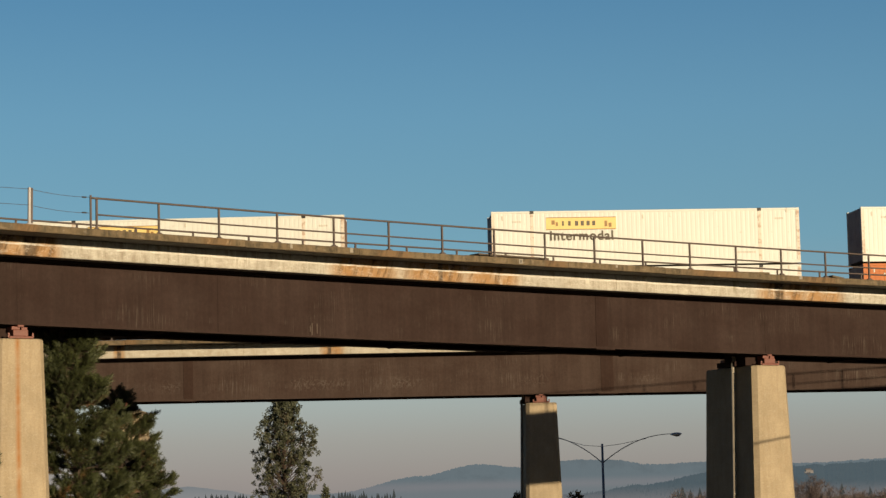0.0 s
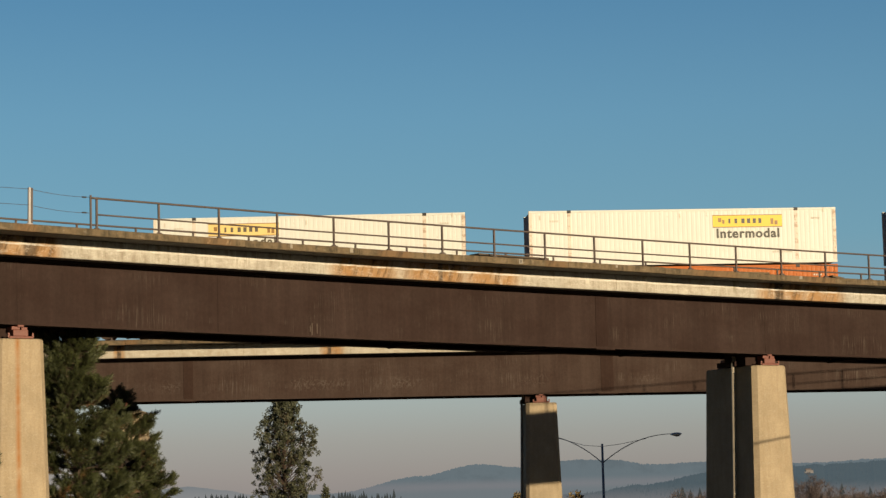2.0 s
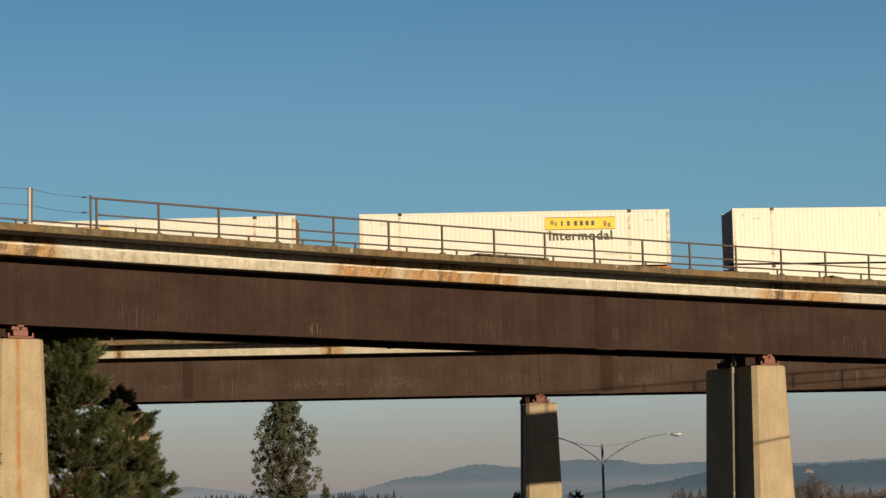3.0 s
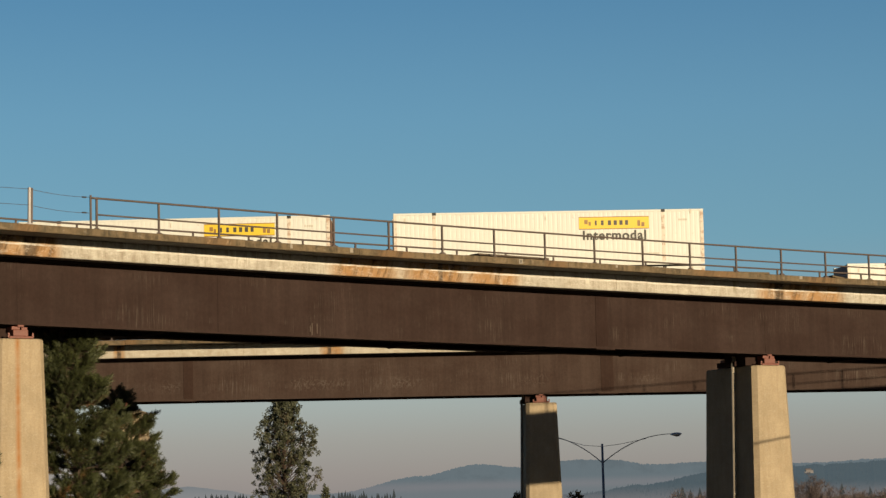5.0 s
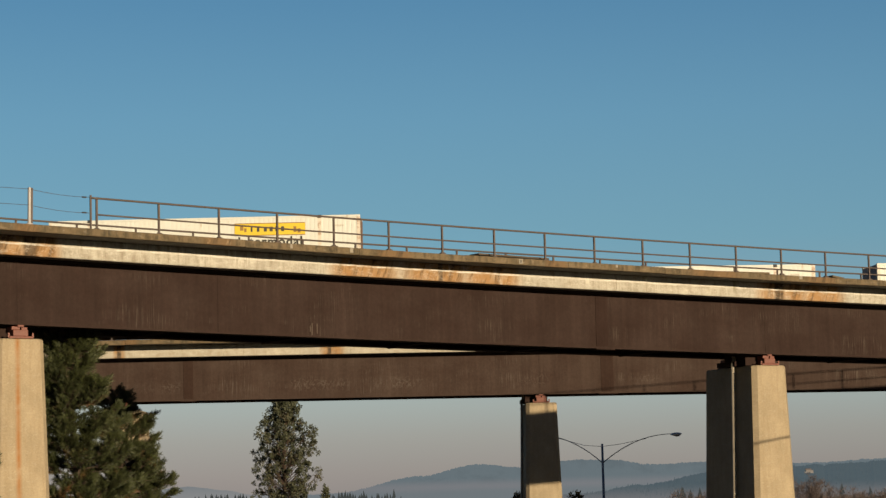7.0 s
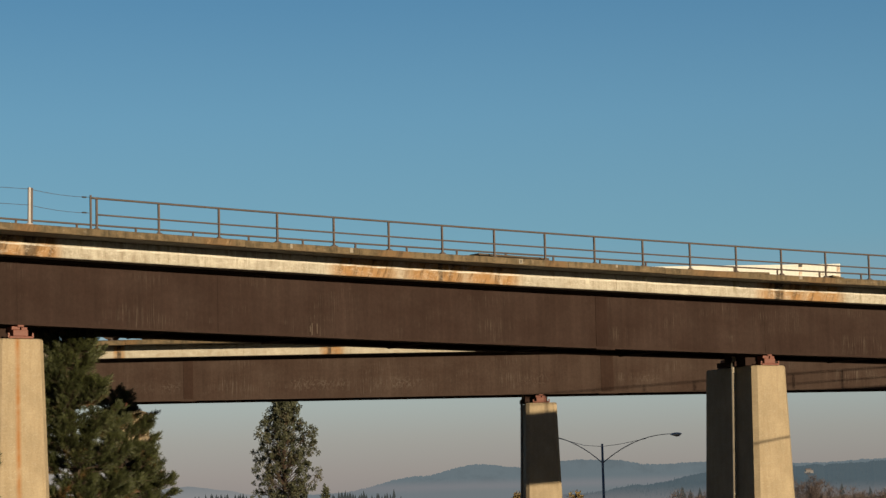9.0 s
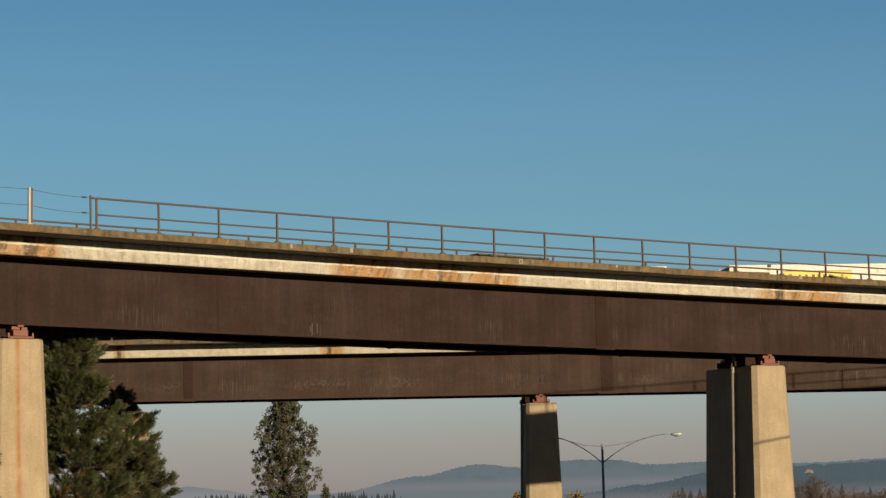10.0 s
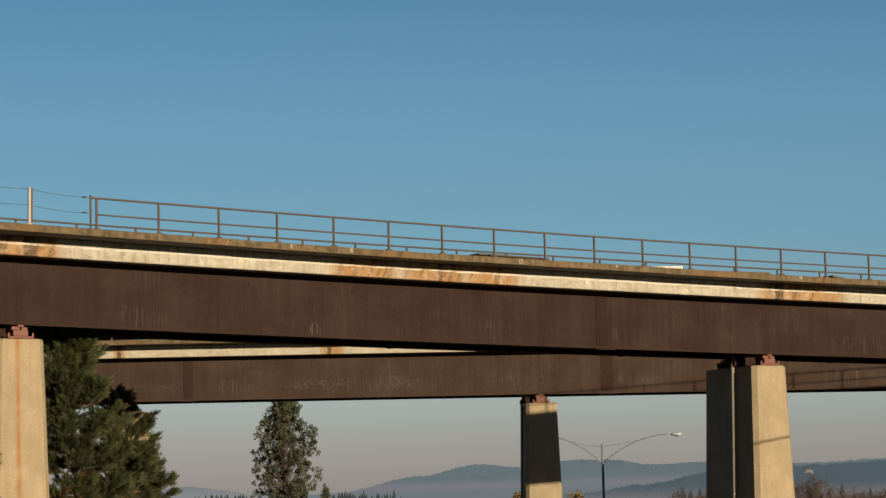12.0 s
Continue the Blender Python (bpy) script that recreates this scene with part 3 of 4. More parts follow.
def build_track(line, s0, s1, parent):
    mid = WIDE / 2
    part("ballast", sweep(line, s0, s1, [(1.45, -0.25), (4.48, -0.25), (4.3, -0.02), (1.63, -0.02)], 3), M_BALLAST, parent)
    bm = bmesh.new()
    s = s0
    while s < s1:
        sweep(line, s, s + 0.23, rect(mid - 1.3, mid + 1.3, -0.10, 0.03), 5, bm)
        s += 0.62
    tagged(part("ties", bm, M_TIE, parent), kind="stuff")
    for o in (mid - 0.7525, mid + 0.7525):
        part("running_rail", sweep(line, s0, s1, [(o - 0.07, 0.03), (o + 0.07, 0.03), (o + 0.02, 0.06), (o + 0.036, 0.19), (o - 0.036, 0.19), (o - 0.02, 0.06)], 3), M_TRACK, parent)


# single pale runs low on the near girder: station, foot over the flange, height
RUNS = ((-4.22, 0.10, 0.42), (-4.02, 0.16, 0.34), (-4.30, 0.22, 0.2))


def build_viaduct(line, s0, s1, piers, joints, splices, band_mat, label, streaked=()):
    via = thing("rail_viaduct", label, "viaduct", at=Matrix.Translation(line.at(0, 2.97, -10.183 - 7)))
    inv = via.matrix_world.inverted()
    first = len(bpy.data.objects)
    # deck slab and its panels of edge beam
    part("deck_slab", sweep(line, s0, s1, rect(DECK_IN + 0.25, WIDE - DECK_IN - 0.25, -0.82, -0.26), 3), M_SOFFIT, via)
    cuts = [s0] + [j for j in joints if s0 < j < s1] + [s1]
    for a, b in zip(cuts, cuts[1:]):
        for side in (0, 1):
            o0 = DECK_IN
            prof = [(o0 + 0.02, -0.83), (o0 + 0.25, -0.83), (o0 + 0.25, -0.21), (o0 + 0.03, -0.21), (o0, -0.24), (o0, -0.81)]
            if side:
                prof = [(WIDE - o, z) for o, z in prof]
            part("edge_beam", sweep(line, a + 0.003, b - 0.003, prof, 2), band_mat, via)
    # walkway panels with a thicker outer lip
    s = s0
    while s < s1 - 0.5:
        e = min(s + 4.4944, s1)
        up = 0.012 * math.sin(s * 7.3)
        for side in (0, 1):
            prof = [(-0.12, -0.212 + up), (-0.10, -0.235 + up), (0.05, -0.235 + up), (0.05, -0.10), (1.42, -0.10), (1.42, -0.02), (-0.10, 0.0 + up), (-0.12, -0.02 + up)]
            under = [(0.055, -0.214), (0.16, -0.214), (0.20, -0.20), (1.42, -0.20), (1.42, -0.105), (0.055, -0.105)]
            if side:
                prof = [(WIDE - o, z) for o, z in prof]
                under = [(WIDE - o, z) for o, z in under]
            panel = part("walkway_panel", sweep(line, s + 0.006, e - 0.006, prof, 2.5), M_CURB, via)
            part("walkway_soffit", sweep(line, s + 0.006, e - 0.006, under, 2.5), M_SOFFIT, panel, "concrete underside, shade mixed into its grey")
        s = e
    stiff = list(piers) + ([-7.9] if line is NEAR else [])
    build_girder(line, s0, s1, GIRDER_IN, via, stiff, splices, "brown weathering-steel plate girder with streaked web", RUNS if line is NEAR else ())
    build_girder(line, s0, s1, GIRDER_BACK, via, piers, [], "")
    lo = min(piers)
    frames = [lo + 5.28 * i for i in range(-30, 40)]
    for s in frames:
        if not s0 < s < s1:
            continue
        bm = bmesh.new()
        a, b = GIRDER_IN + 0.03, GIRDER_BACK - 0.03
        for (oa, za), (ob_, zb) in (((a, -1.2), (b, -2.95)), ((a, -2.95), (b, -1.2)), ((a, -1.2), (b, -1.2)), ((a, -2.95), (b, -2.95))):
            tube(bm, [line.at(s, oa, za), line.at(s, ob_, zb)], 0.055, 4)
        part("cross_frame", bm, M_STEEL, via)
    for i, p in enumerate(piers):
        build_pier(line, p, via, M_PIER_STREAK if p in streaked else M_PIER, "pale concrete pier with a rust streak" if p in streaked else "pale battered concrete pier", -6.0 if line is NEAR else 0.0)
    build_track(line, s0, s1, via)
    # the meshes were made in the world's space: take them into the viaduct's
    for o in via.children:
        o.matrix_parent_inverse = inv
    return via


near_joints = [-15.25 + 15.83 * i / 4 for i in range(-16, 36)]
build_viaduct(NEAR, -62, 60, [-15.25 - 31.65, -15.25, 16.40, 16.40 + 31.65], near_joints, [(8.41, 0.27), (-24, 0.27), (40, 0.27)], M_BAND,
              "curved railway viaduct, brown steel girders under a stained concrete deck", (-15.25,))
far_joints = [-16.75 + 10.7 * i / 2 for i in range(-30, 30)]
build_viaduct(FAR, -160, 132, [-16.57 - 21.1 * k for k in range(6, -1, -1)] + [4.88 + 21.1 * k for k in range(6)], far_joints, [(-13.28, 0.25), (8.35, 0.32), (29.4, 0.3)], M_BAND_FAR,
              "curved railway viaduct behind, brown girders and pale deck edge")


# ---- railings, fence ----
def build_railing(line, o, s_first, count, gap, label, high=1.0, before=0.0):
    rail = thing("railing", label, "railing", "walkway railings", at=Matrix.Translation(line.at(s_first, o)))
    inv = rail.matrix_world.inverted()
    s_last = s_first + gap * (count - 1)
    out = -0.03
    for z, r, n in ((high, 0.033, "top_rail"), (high * 0.48, 0.027, "middle_rail")):
        pts = [line.at(s_first - before, o + out, z)] if before and z == high else []
        pts += [line.at(s_first + (s_last - s_first) * i / (count * 2 - 2), o + out, z) for i in range(count * 2 - 1)]
        part(n, tube(bmesh.new(), pts, r, 8), M_RAIL, rail, smooth=True)
    for i in range(count):
        s = s_first + gap * i
        m = line.here(s, o)
        b = bmesh.new()
        box(b, -0.032, 0.032, -0.032, 0.032, 0.0, high + 0.01, 0.006)
        bmesh.ops.transform(b, matrix=m, verts=b.verts)
        p = part("post", b, M_RAIL, rail)
        b = bmesh.new()
        box(b, -0.11, 0.11, -0.08, 0.08, -0.02, 0.03, 0.01)
        box(b, -0.07, 0.07, -0.05, 0.05, 0.03, 0.06, 0.008)
        bmesh.ops.transform(b, matrix=m, verts=b.verts)
        part("base_plate", b, M_RAIL, p)
    for c in rail.children:
        c.matrix_parent_inverse = inv
    return rail


GAP = 2.2472
build_railing(NEAR, 0.03, -13.4876, 33, GAP, "rusty two-bar steel railing along the walkway edge", 1.0, 0.21)
build_railing(NEAR, WIDE - 0.03, -13.327 - GAP * 18, 50, GAP, "rusty steel railing along the far walkway edge")
build_railing(FAR, 0.03, -16.90 - 2.46 * 30, 74, 2.46, "steel railing along the second viaduct's walkway")


def build_fence():
    f = thing("wire_fence", "pale post fence with two slack wires", "fence", at=Matrix.Translation(NEAR.at(-15.85, 0.03)))
    inv = f.matrix_world.inverted()
    posts = [-15.85 - 4.2 * i for i in range(0, 9)]
    for i, s in enumerate(posts):
        b = bmesh.new()
        box(b, -0.042, 0.042, -0.042, 0.042, 0.0, 1.17, 0.012)
        box(b, -0.10, 0.10, -0.08, 0.08, -0.02, 0.05, 0.015)
        bmesh.ops.transform(b, matrix=NEAR.here(s, 0.03) @ pose(0, 0, 0, 0, 0.7, 0), verts=b.verts)
        p = part("post", b, M_FENCE, f, "pale painted post")
        b = bmesh.new()
        box(b, 0.052, 0.112, -0.03, 0.03, 0.0, 1.16, 0.006)
        bmesh.ops.transform(b, matrix=NEAR.here(s, 0.03) @ pose(0, 0, 0, 0, 0.7, 0), verts=b.verts)
        part("stake", b, M_RAIL, p, "rusty steel stake bolted beside it")
    b = bmesh.new()
    box(b, -0.028, 0.028, -0.028, 0.028, 0.0, 1.09, 0.005)
    bmesh.ops.transform(b, matrix=NEAR.here(-13.70, 0.03), verts=b.verts)
    part("end_post", b, M_RAIL, f, "rusty end post")
    ends = [-13.72] + posts
    for z in (1.12, 0.62):
        for i, (a, c) in enumerate(zip(ends, ends[1:])):
            z0 = z - (0.10 if i == 0 else 0)
            pts = []
            for k in range(9):
                q = k / 8
                sag = -0.22 * q * (1 - q) * (1.0 if i == 0 else 0.5)
                pts.append(NEAR.at(a + (c - a) * q, 0.0, z0 + (z - z0) * q + sag))
            part("wire", tube(bmesh.new(), pts, 0.008, 5), M_WIRE, f)
    for z in (1.0, 0.51):
        b = tube(bmesh.new(), [NEAR.at(-14.02, 0.0, z + 0.005), NEAR.at(-13.87, 0.0, z + 0.005)], 0.024, 6)
        part("strainer", b, M_WIRE, f)
    for c in f.children:
        c.matrix_parent_inverse = inv


build_fence()


def build_walk_plate(s0, s1, west, east, mat=M_CURB):
    """A lid along the walkway that stands up at one end."""
    bm = bmesh.new()
    ring = []
    for st, up in ((s0, west), (s1, east)):
        ring.append([bm.verts.new(NEAR.at(st, o, z)) for o, z in ((0.35, up - 0.06), (0.95, up - 0.06), (0.95, up), (0.35, up))])
    for k in range(4):
        bm.faces.new((ring[0][k], ring[0][(k + 1) % 4], ring[1][(k + 1) % 4], ring[1][k]))
    bm.faces.new(ring[0])
    bm.faces.new(ring[1])
    bmesh.ops.recalc_face_normals(bm, faces=bm.faces[:])
    ob = new("cover_plate", finish("cover_plate", bm, mat))
    tagged(ob, "weathered cable cover plate lying on the walkway", "plate", "cover plates")


build_walk_plate(1.79, 4.9, 0.165, 0.15, M_TIE)
build_walk_plate(11.2, 15.4, 0.02, 0.12)
build_walk_plate(18.6, 19.2, 0.15, 0.08)


def build_marker(s, wide, tall, drop, bars):
    plate = thing("marker_plate", "small pale painted marker on the walkway edge", "marker", "walkway markers", at=NEAR.here(s, -0.127, -drop))
    part("plate", box(bmesh.new(), -wide / 2, wide / 2, -0.012, 0.006, -tall / 2, tall / 2, 0.003), M_PIPE, plate)
    for k in range(bars):
        part("marking_bar", box(bmesh.new(), -0.035 + 0.04 * k, -0.010 + 0.04 * k, -0.016, -0.010, -tall * 0.32, tall * 0.3), M_INK, plate)


for s_m, wide, tall, drop, bars in ((3.28, 0.17, 0.17, 0.10, 2), (-3.90, 0.13, 0.16, 0.10, 0), (-6.30, 0.09, 0.15, 0.10, 0), (7.62, 0.10, 0.10, 0.06, 0), (16.55, 0.16, 0.12, 0.08, 0)):
    build_marker(s_m, wide, tall, drop, bars)


def build_utility_line():
    """Its shadow crosses a pier."""
    line = thing("utility_line", "slim utility poles carrying one slack cable", "utility line")
    ends = ((17.4, 34.0, 8.74), (26.9, 131.0, 4.34))
    for x, y, top in ends:
        part("pole", tube(bmesh.new(), [(x, y, land_height(x, y) - 0.3), (x, y, top + 0.2)], [0.13, 0.09], 8), M_TIE, line, smooth=True)
    (xa, ya, za), (xb, yb, zb) = ends
    pts = [(xa + (xb - xa) * q, ya + (yb - ya) * q, za + (zb - za) * q - 2.0 * q * (1 - q)) for q in (k / 24 for k in range(25))]
    part("cable", tube(bmesh.new(), pts, 0.034, 6), M_WIRE, line)


build_utility_line()


# ---- street lamp ----
def build_lamp(at):
    lamp = thing("street_lamp", "tall grey double-arm street lamp", "street lamp", at=at)
    part("pole", tube(bmesh.new(), [(0, 0, 0), (0, 0, 6), (0, 0, 12.08)], [0.14, 0.105, 0.075], 10), M_LAMP, lamp, smooth=True)
    part("base", box(bmesh.new(), -0.25, 0.25, -0.25, 0.25, 0, 0.12, 0.03), M_LAMP, lamp)
    for side in (-1, 1):
        pts = []
        for k in range(13):
            q = k / 12
            pts.append((side * (0.06 + 4.85 * q), 0, 10.83 + (1.76 if side > 0 else 2.0) * (1 - (1 - q) ** 2.1)))
        arm = part("arm", tube(bmesh.new(), pts, [0.036 - 0.014 * k / 12 for k in range(13)], 8), M_LAMP, lamp, smooth=True)
        part("tie_rod", tube(bmesh.new(), [(side * 0.05, 0, 11.90), (side * 1.3, 0, 12.02), (side * 3.15, 0, 12.33 if side > 0 else 12.55)], 0.017, 5), M_LAMP, lamp)
        b = bmesh.new()
        bmesh.ops.create_uvsphere(b, u_segments=14, v_segments=8, radius=0.5)
        bmesh.ops.transform(b, matrix=pose(side * 5.26, 0, 12.56 if side > 0 else 12.80, 0, -side * 1.5, 0) @ Matrix.Diagonal((0.80, 0.36, 0.22, 1)), verts=b.verts)
        head = part("lamp_head", b, M_HEAD, lamp, "pale grey lamp head", smooth=True)
        b = bmesh.new()
        bmesh.ops.create_uvsphere(b, u_segments=12, v_segments=6, radius=0.5)
        bmesh.ops.transform(b, matrix=pose(side * 5.32, 0, 12.50 if side > 0 else 12.74) @ Matrix.Diagonal((0.5, 0.28, 0.22, 1)), verts=b.verts)
        part("lens", b, M_LENS, head, "pale lamp lens", smooth=True)
    return lamp


build_lamp(pose(10.424, 155.0, GROUND_Z, 0, 0, -24))


# ---- plants ----
def spray(bm, at, size, count, rng, lean, thin=0.05):
    """Fine blades that fan out from one point."""
    for _ in range(count):
        d = (Vector((rng.gauss(0, 1), rng.gauss(0, 1), rng.gauss(0, 0.8))).normalized() + lean).normalized()
        side = d.cross(Vector((rng.gauss(0, 1), rng.gauss(0, 1), rng.gauss(0, 1)))).normalized() * size * thin
        a = at + d * size * 0.08
        tip = at + d * size * rng.uniform(0.7, 1.15)
        bm.append((a - side, a + side, tip))


def plume(bm, root, way, length, needle, count, rng, width):
    """A bottle-brush of needles round the end of a twig."""
    helper = Vector((0.3, 0.2, 0.9)) if abs(way.z) < 0.8 else Vector((1.0, 0.2, 0.1))
    u = way.cross(helper).normalized()
    v = way.cross(u)
    for k in range(count):
        q = (k + rng.random()) / count
        a = rng.uniform(0, 6.283)
        open_ = rng.uniform(0.5, 1.55) * (1.15 - 0.7 * q)
        out = u * math.cos(a) + v * math.sin(a)
        d = way * math.cos(open_) + out * math.sin(open_)
        base = root + way * length * q
        side = d.cross(out.cross(way) + way * 0.3).normalized() * width
        bm.append((base - side, base + side, base + d * needle * rng.uniform(0.75, 1.15)))


def mesh_from_triangles(name, tris, mat):
    me = bpy.data.meshes.new(name)
    pts = [p for t in tris for p in t]
    me.from_pydata(pts, [], [(3 * i, 3 * i + 1, 3 * i + 2) for i in range(len(tris))])
    me.materials.append(mat)
    return me


def crown_part(name, tris, mat, parent):
    ob = new(name, mesh_from_triangles(name, tris, mat))
    ob.parent = parent
    return ob


def pine(at, high, spread, seed, label, first=0.12, whorls=26, limbs_each=5, plumes=9, brush=0.24, needle=0.17, per=46, width=0.005, gap=0.16, lift=0.1, thin_below=0.0):
    """Limbs in whorls; along their outer parts they carry twigs that turn up and end in brushes of needles."""
    rng = random.Random(seed)
    tree = thing("pine_tree", label, "tree", at=Matrix.Translation(at))
    bends = [(0.25 * math.sin(k * 0.8 + seed), 0.2 * math.sin(k * 0.6 + seed * 2), high * k / 10) for k in range(11)]
    limbs, tris = tube(bmesh.new(), bends, [0.24 * (1 - 0.93 * k / 10) * high / 12 + 0.02 for k in range(11)], 8), []
    up = Vector((0, 0, 1))
    for w in range(whorls):
        f = first + (1 - first) * (w + rng.uniform(-0.35, 0.35)) / whorls
        f = min(0.985, max(first, f))
        base = Vector((0.25 * math.sin(f * 8 + seed), 0.2 * math.sin(f * 6 + seed * 2), high * f))
        turn = rng.uniform(0, 6.28)
        n = rng.randint(limbs_each - 1, limbs_each + 1)
        for k in range(n):
            a = turn + 6.283 * k / n + rng.uniform(-0.4, 0.4)
            if rng.random() < gap + (0.14 if f < thin_below else 0.0):
                continue
            ln = spread(f, a) * rng.uniform(0.62, 1.08)
            rise = rng.uniform(0.0, 0.35) + lift + (f - 0.5) * 0.5
            out = Vector((math.cos(a), math.sin(a), 0))
            across = out.cross(up)

            def on_limb(q):
                return base + out * ln * q + up * ln * (rise * q * q - 0.10 * q)

            tube(limbs, [on_limb(q) for q in (0, 0.35, 0.7, 1.0)], [0.15 * brush, 0.11 * brush, 0.07 * brush, 0.03 * brush], 5)
            m = max(4, int(plumes * ln / 1.6 * 0.24 / brush * rng.uniform(0.8, 1.2)))
            for j in range(m):
                q = 1.0 if j == 0 else 1.0 - 0.62 * rng.random() ** 1.3
                root = on_limb(q)
                swing = rng.uniform(-1.1, 1.1) if j else 0.0
                go = (out * (1.0 - 0.35 * abs(swing)) + across * swing + up * rng.uniform(-0.15, 0.5)).normalized()
                long = brush * rng.uniform(0.6, 2.0) * (1.0 if j else 0.4)
                knee = root + go * long
                way = (go + up * rng.uniform(0.25, 1.1)).normalized()
                tube(limbs, [root, knee, knee + way * brush], [0.05 * brush, 0.035 * brush, 0.02 * brush], 3)
                plume(tris, knee, way, brush * rng.uniform(0.8, 1.25), needle * rng.uniform(0.85, 1.15), per, rng, width)
                if rng.random() < 0.55:
                    aside = (go + across * rng.uniform(-1.2, 1.2) + up * rng.uniform(0.0, 0.7)).normalized()
                    plume(tris, root.lerp(knee, 0.7), aside, brush * 0.8, needle * 0.9, int(per * 0.8), rng, width)
    part("trunk", limbs, M_BARK, tree, "rough brown trunk and limbs")
    crown_part("crown", tris, M_NEEDLE, tree)
    return tree


def broadleaf(at, high, spread, seed, label, leaf=0.13, mat=M_LEAF, name="leafy_tree", clumps=260, first=0.1, per=26, category="tree", bunch=0.24):
    rng = random.Random(seed)
    tree = thing(name, label, category, at=Matrix.Translation(at))
    limbs = tube(bmesh.new(), [(0.08 * math.sin(k), 0.05 * math.cos(k), high * 0.95 * k / 8) for k in range(9)], [0.16 * (1 - 0.9 * k / 8) * high / 8 + 0.01 for k in range(9)], 8)
    tris = []
    for c in range(clumps):
        f = first + (1 - first) * rng.random() ** 0.9
        a = rng.uniform(0, 6.283)
        r = spread(f, a) * rng.uniform(0.05, 1.0) ** 0.45
        mid = Vector((math.cos(a) * r, math.sin(a) * r, high * f + rng.gauss(0, 0.1)))
        root = Vector((0, 0, max(0.1, mid.z - r * 0.9)))
        if c % 2 == 0:
            tube(limbs, [root, root.lerp(mid, 0.55) + Vector((0, 0, -0.05)), mid], [0.04, 0.025, 0.008], 4)
        size = bunch * rng.uniform(0.6, 1.25)
        for _ in range(per):
            out = Vector((rng.gauss(0, 1), rng.gauss(0, 1), rng.gauss(0, 1))).normalized()
            p = mid + out * size * rng.random() ** 0.5
            d = (out + Vector((rng.gauss(0, 0.6), rng.gauss(0, 0.6), rng.gauss(0.2, 0.6)))).normalized()
            q = d.cross(Vector((rng.gauss(0, 1), rng.gauss(0, 1), rng.gauss(0, 1)))).normalized()
            w = leaf * rng.uniform(0.6, 1.2)
            tris.append((p - q * w * 0.4, p + d * w, p + q * w * 0.4))
            tris.append((p - q * w * 0.4, p + q * w * 0.4, p - d * w * 0.7))
    part("trunk", limbs, M_BARK, tree, "thin brown trunk and limbs")
    crown_part("crown", tris, mat, tree)
    return tree


def at_view(px, dist, z):
    """A place at that distance ahead; px: bearing as x over y."""
    return Vector((px * dist, dist, z))


def by_height(knots):
    """A radius for each part of the height, drawn between knots of (part, radius)."""
    def radius(f, a=0.0):
        for (f0, r0), (f1, r1) in zip(knots, knots[1:]):
            if f <= f1:
                return r0 + (r1 - r0) * max(0.0, (f - f0) / (f1 - f0))
        return knots[-1][1]
    return radius


crest = by_height(((0.25, 1.6), (0.6, 1.6), (0.76, 1.42), (0.82, 1.22), (0.852, 0.86), (0.88, 0.88), (0.93, 0.92), (0.98, 0.85), (1.0, 0.65)))
pine(at_view(-0.1642, 75.6, GROUND_Z), 14.85, lambda f, a: crest(f) * (1.0 + 0.20 * math.sin(a * 2 + f * 43)), 3, "tall dark green pine with rusty dead needles", 0.30, 44, 6, 38, 0.19, 0.155, 44, 0.0085, 0.12, 0.28, 0.80)
open_crown = by_height(((0.25, 1.9), (0.66, 1.6), (0.78, 1.35), (0.86, 1.05), (0.90, 0.65), (0.93, 0.42), (1.0, 0.25)))
pine(at_view(-0.1446, 89.0, GROUND_Z), 13.1, lambda f, a: open_crown(f) * (1.0 + 0.22 * math.sin(a * 3 + f * 31)), 8, "green pine with long open branches beside the viaduct", 0.32, 42, 6, 34, 0.20, 0.165, 44, 0.009, 0.12, 0.28, 0.86)
pine(Vector((-14.2, 66.0, GROUND_Z)), 11.7, by_height(((0.25, 1.8), (0.7, 1.5), (0.9, 0.9), (1.0, 0.3))), 12, "green pine in front of the streaked pier", 0.3, 20, 5, 16, 0.20, 0.15, 44, 0.0085)
slim = by_height(((0.3, 2.2), (0.46, 2.5), (0.52, 2.9), (0.56, 2.7), (0.61, 2.5), (0.70, 3.2), (0.75, 2.4), (0.79, 2.0), (0.835, 1.5), (0.87, 1.1), (0.91, 0.85), (1.0, 0.4)))
broadleaf(at_view(-0.0712, 228, GROUND_Z), 20.6, lambda f, a: (slim(f) + 0.25) * (1.0 + 0.22 * math.sin(a * 3 + f * 37) + 0.12 * math.sin(a * 7 - f * 61)), 5,
          "slender olive-green tree with small leaves", 0.15, M_LEAF, "leafy_tree", 860, 0.34, 38, "tree", 0.36)
broadleaf(at_view(-0.0541, 226, GROUND_Z), 9.9, lambda f, a: 0.8 * (1 - f) ** 0.5 + 0.15, 15, "small olive-green tree below the slender one", 0.17, M_LEAF, "leafy_tree", 90, 0.4, 30, "tree", 0.3)


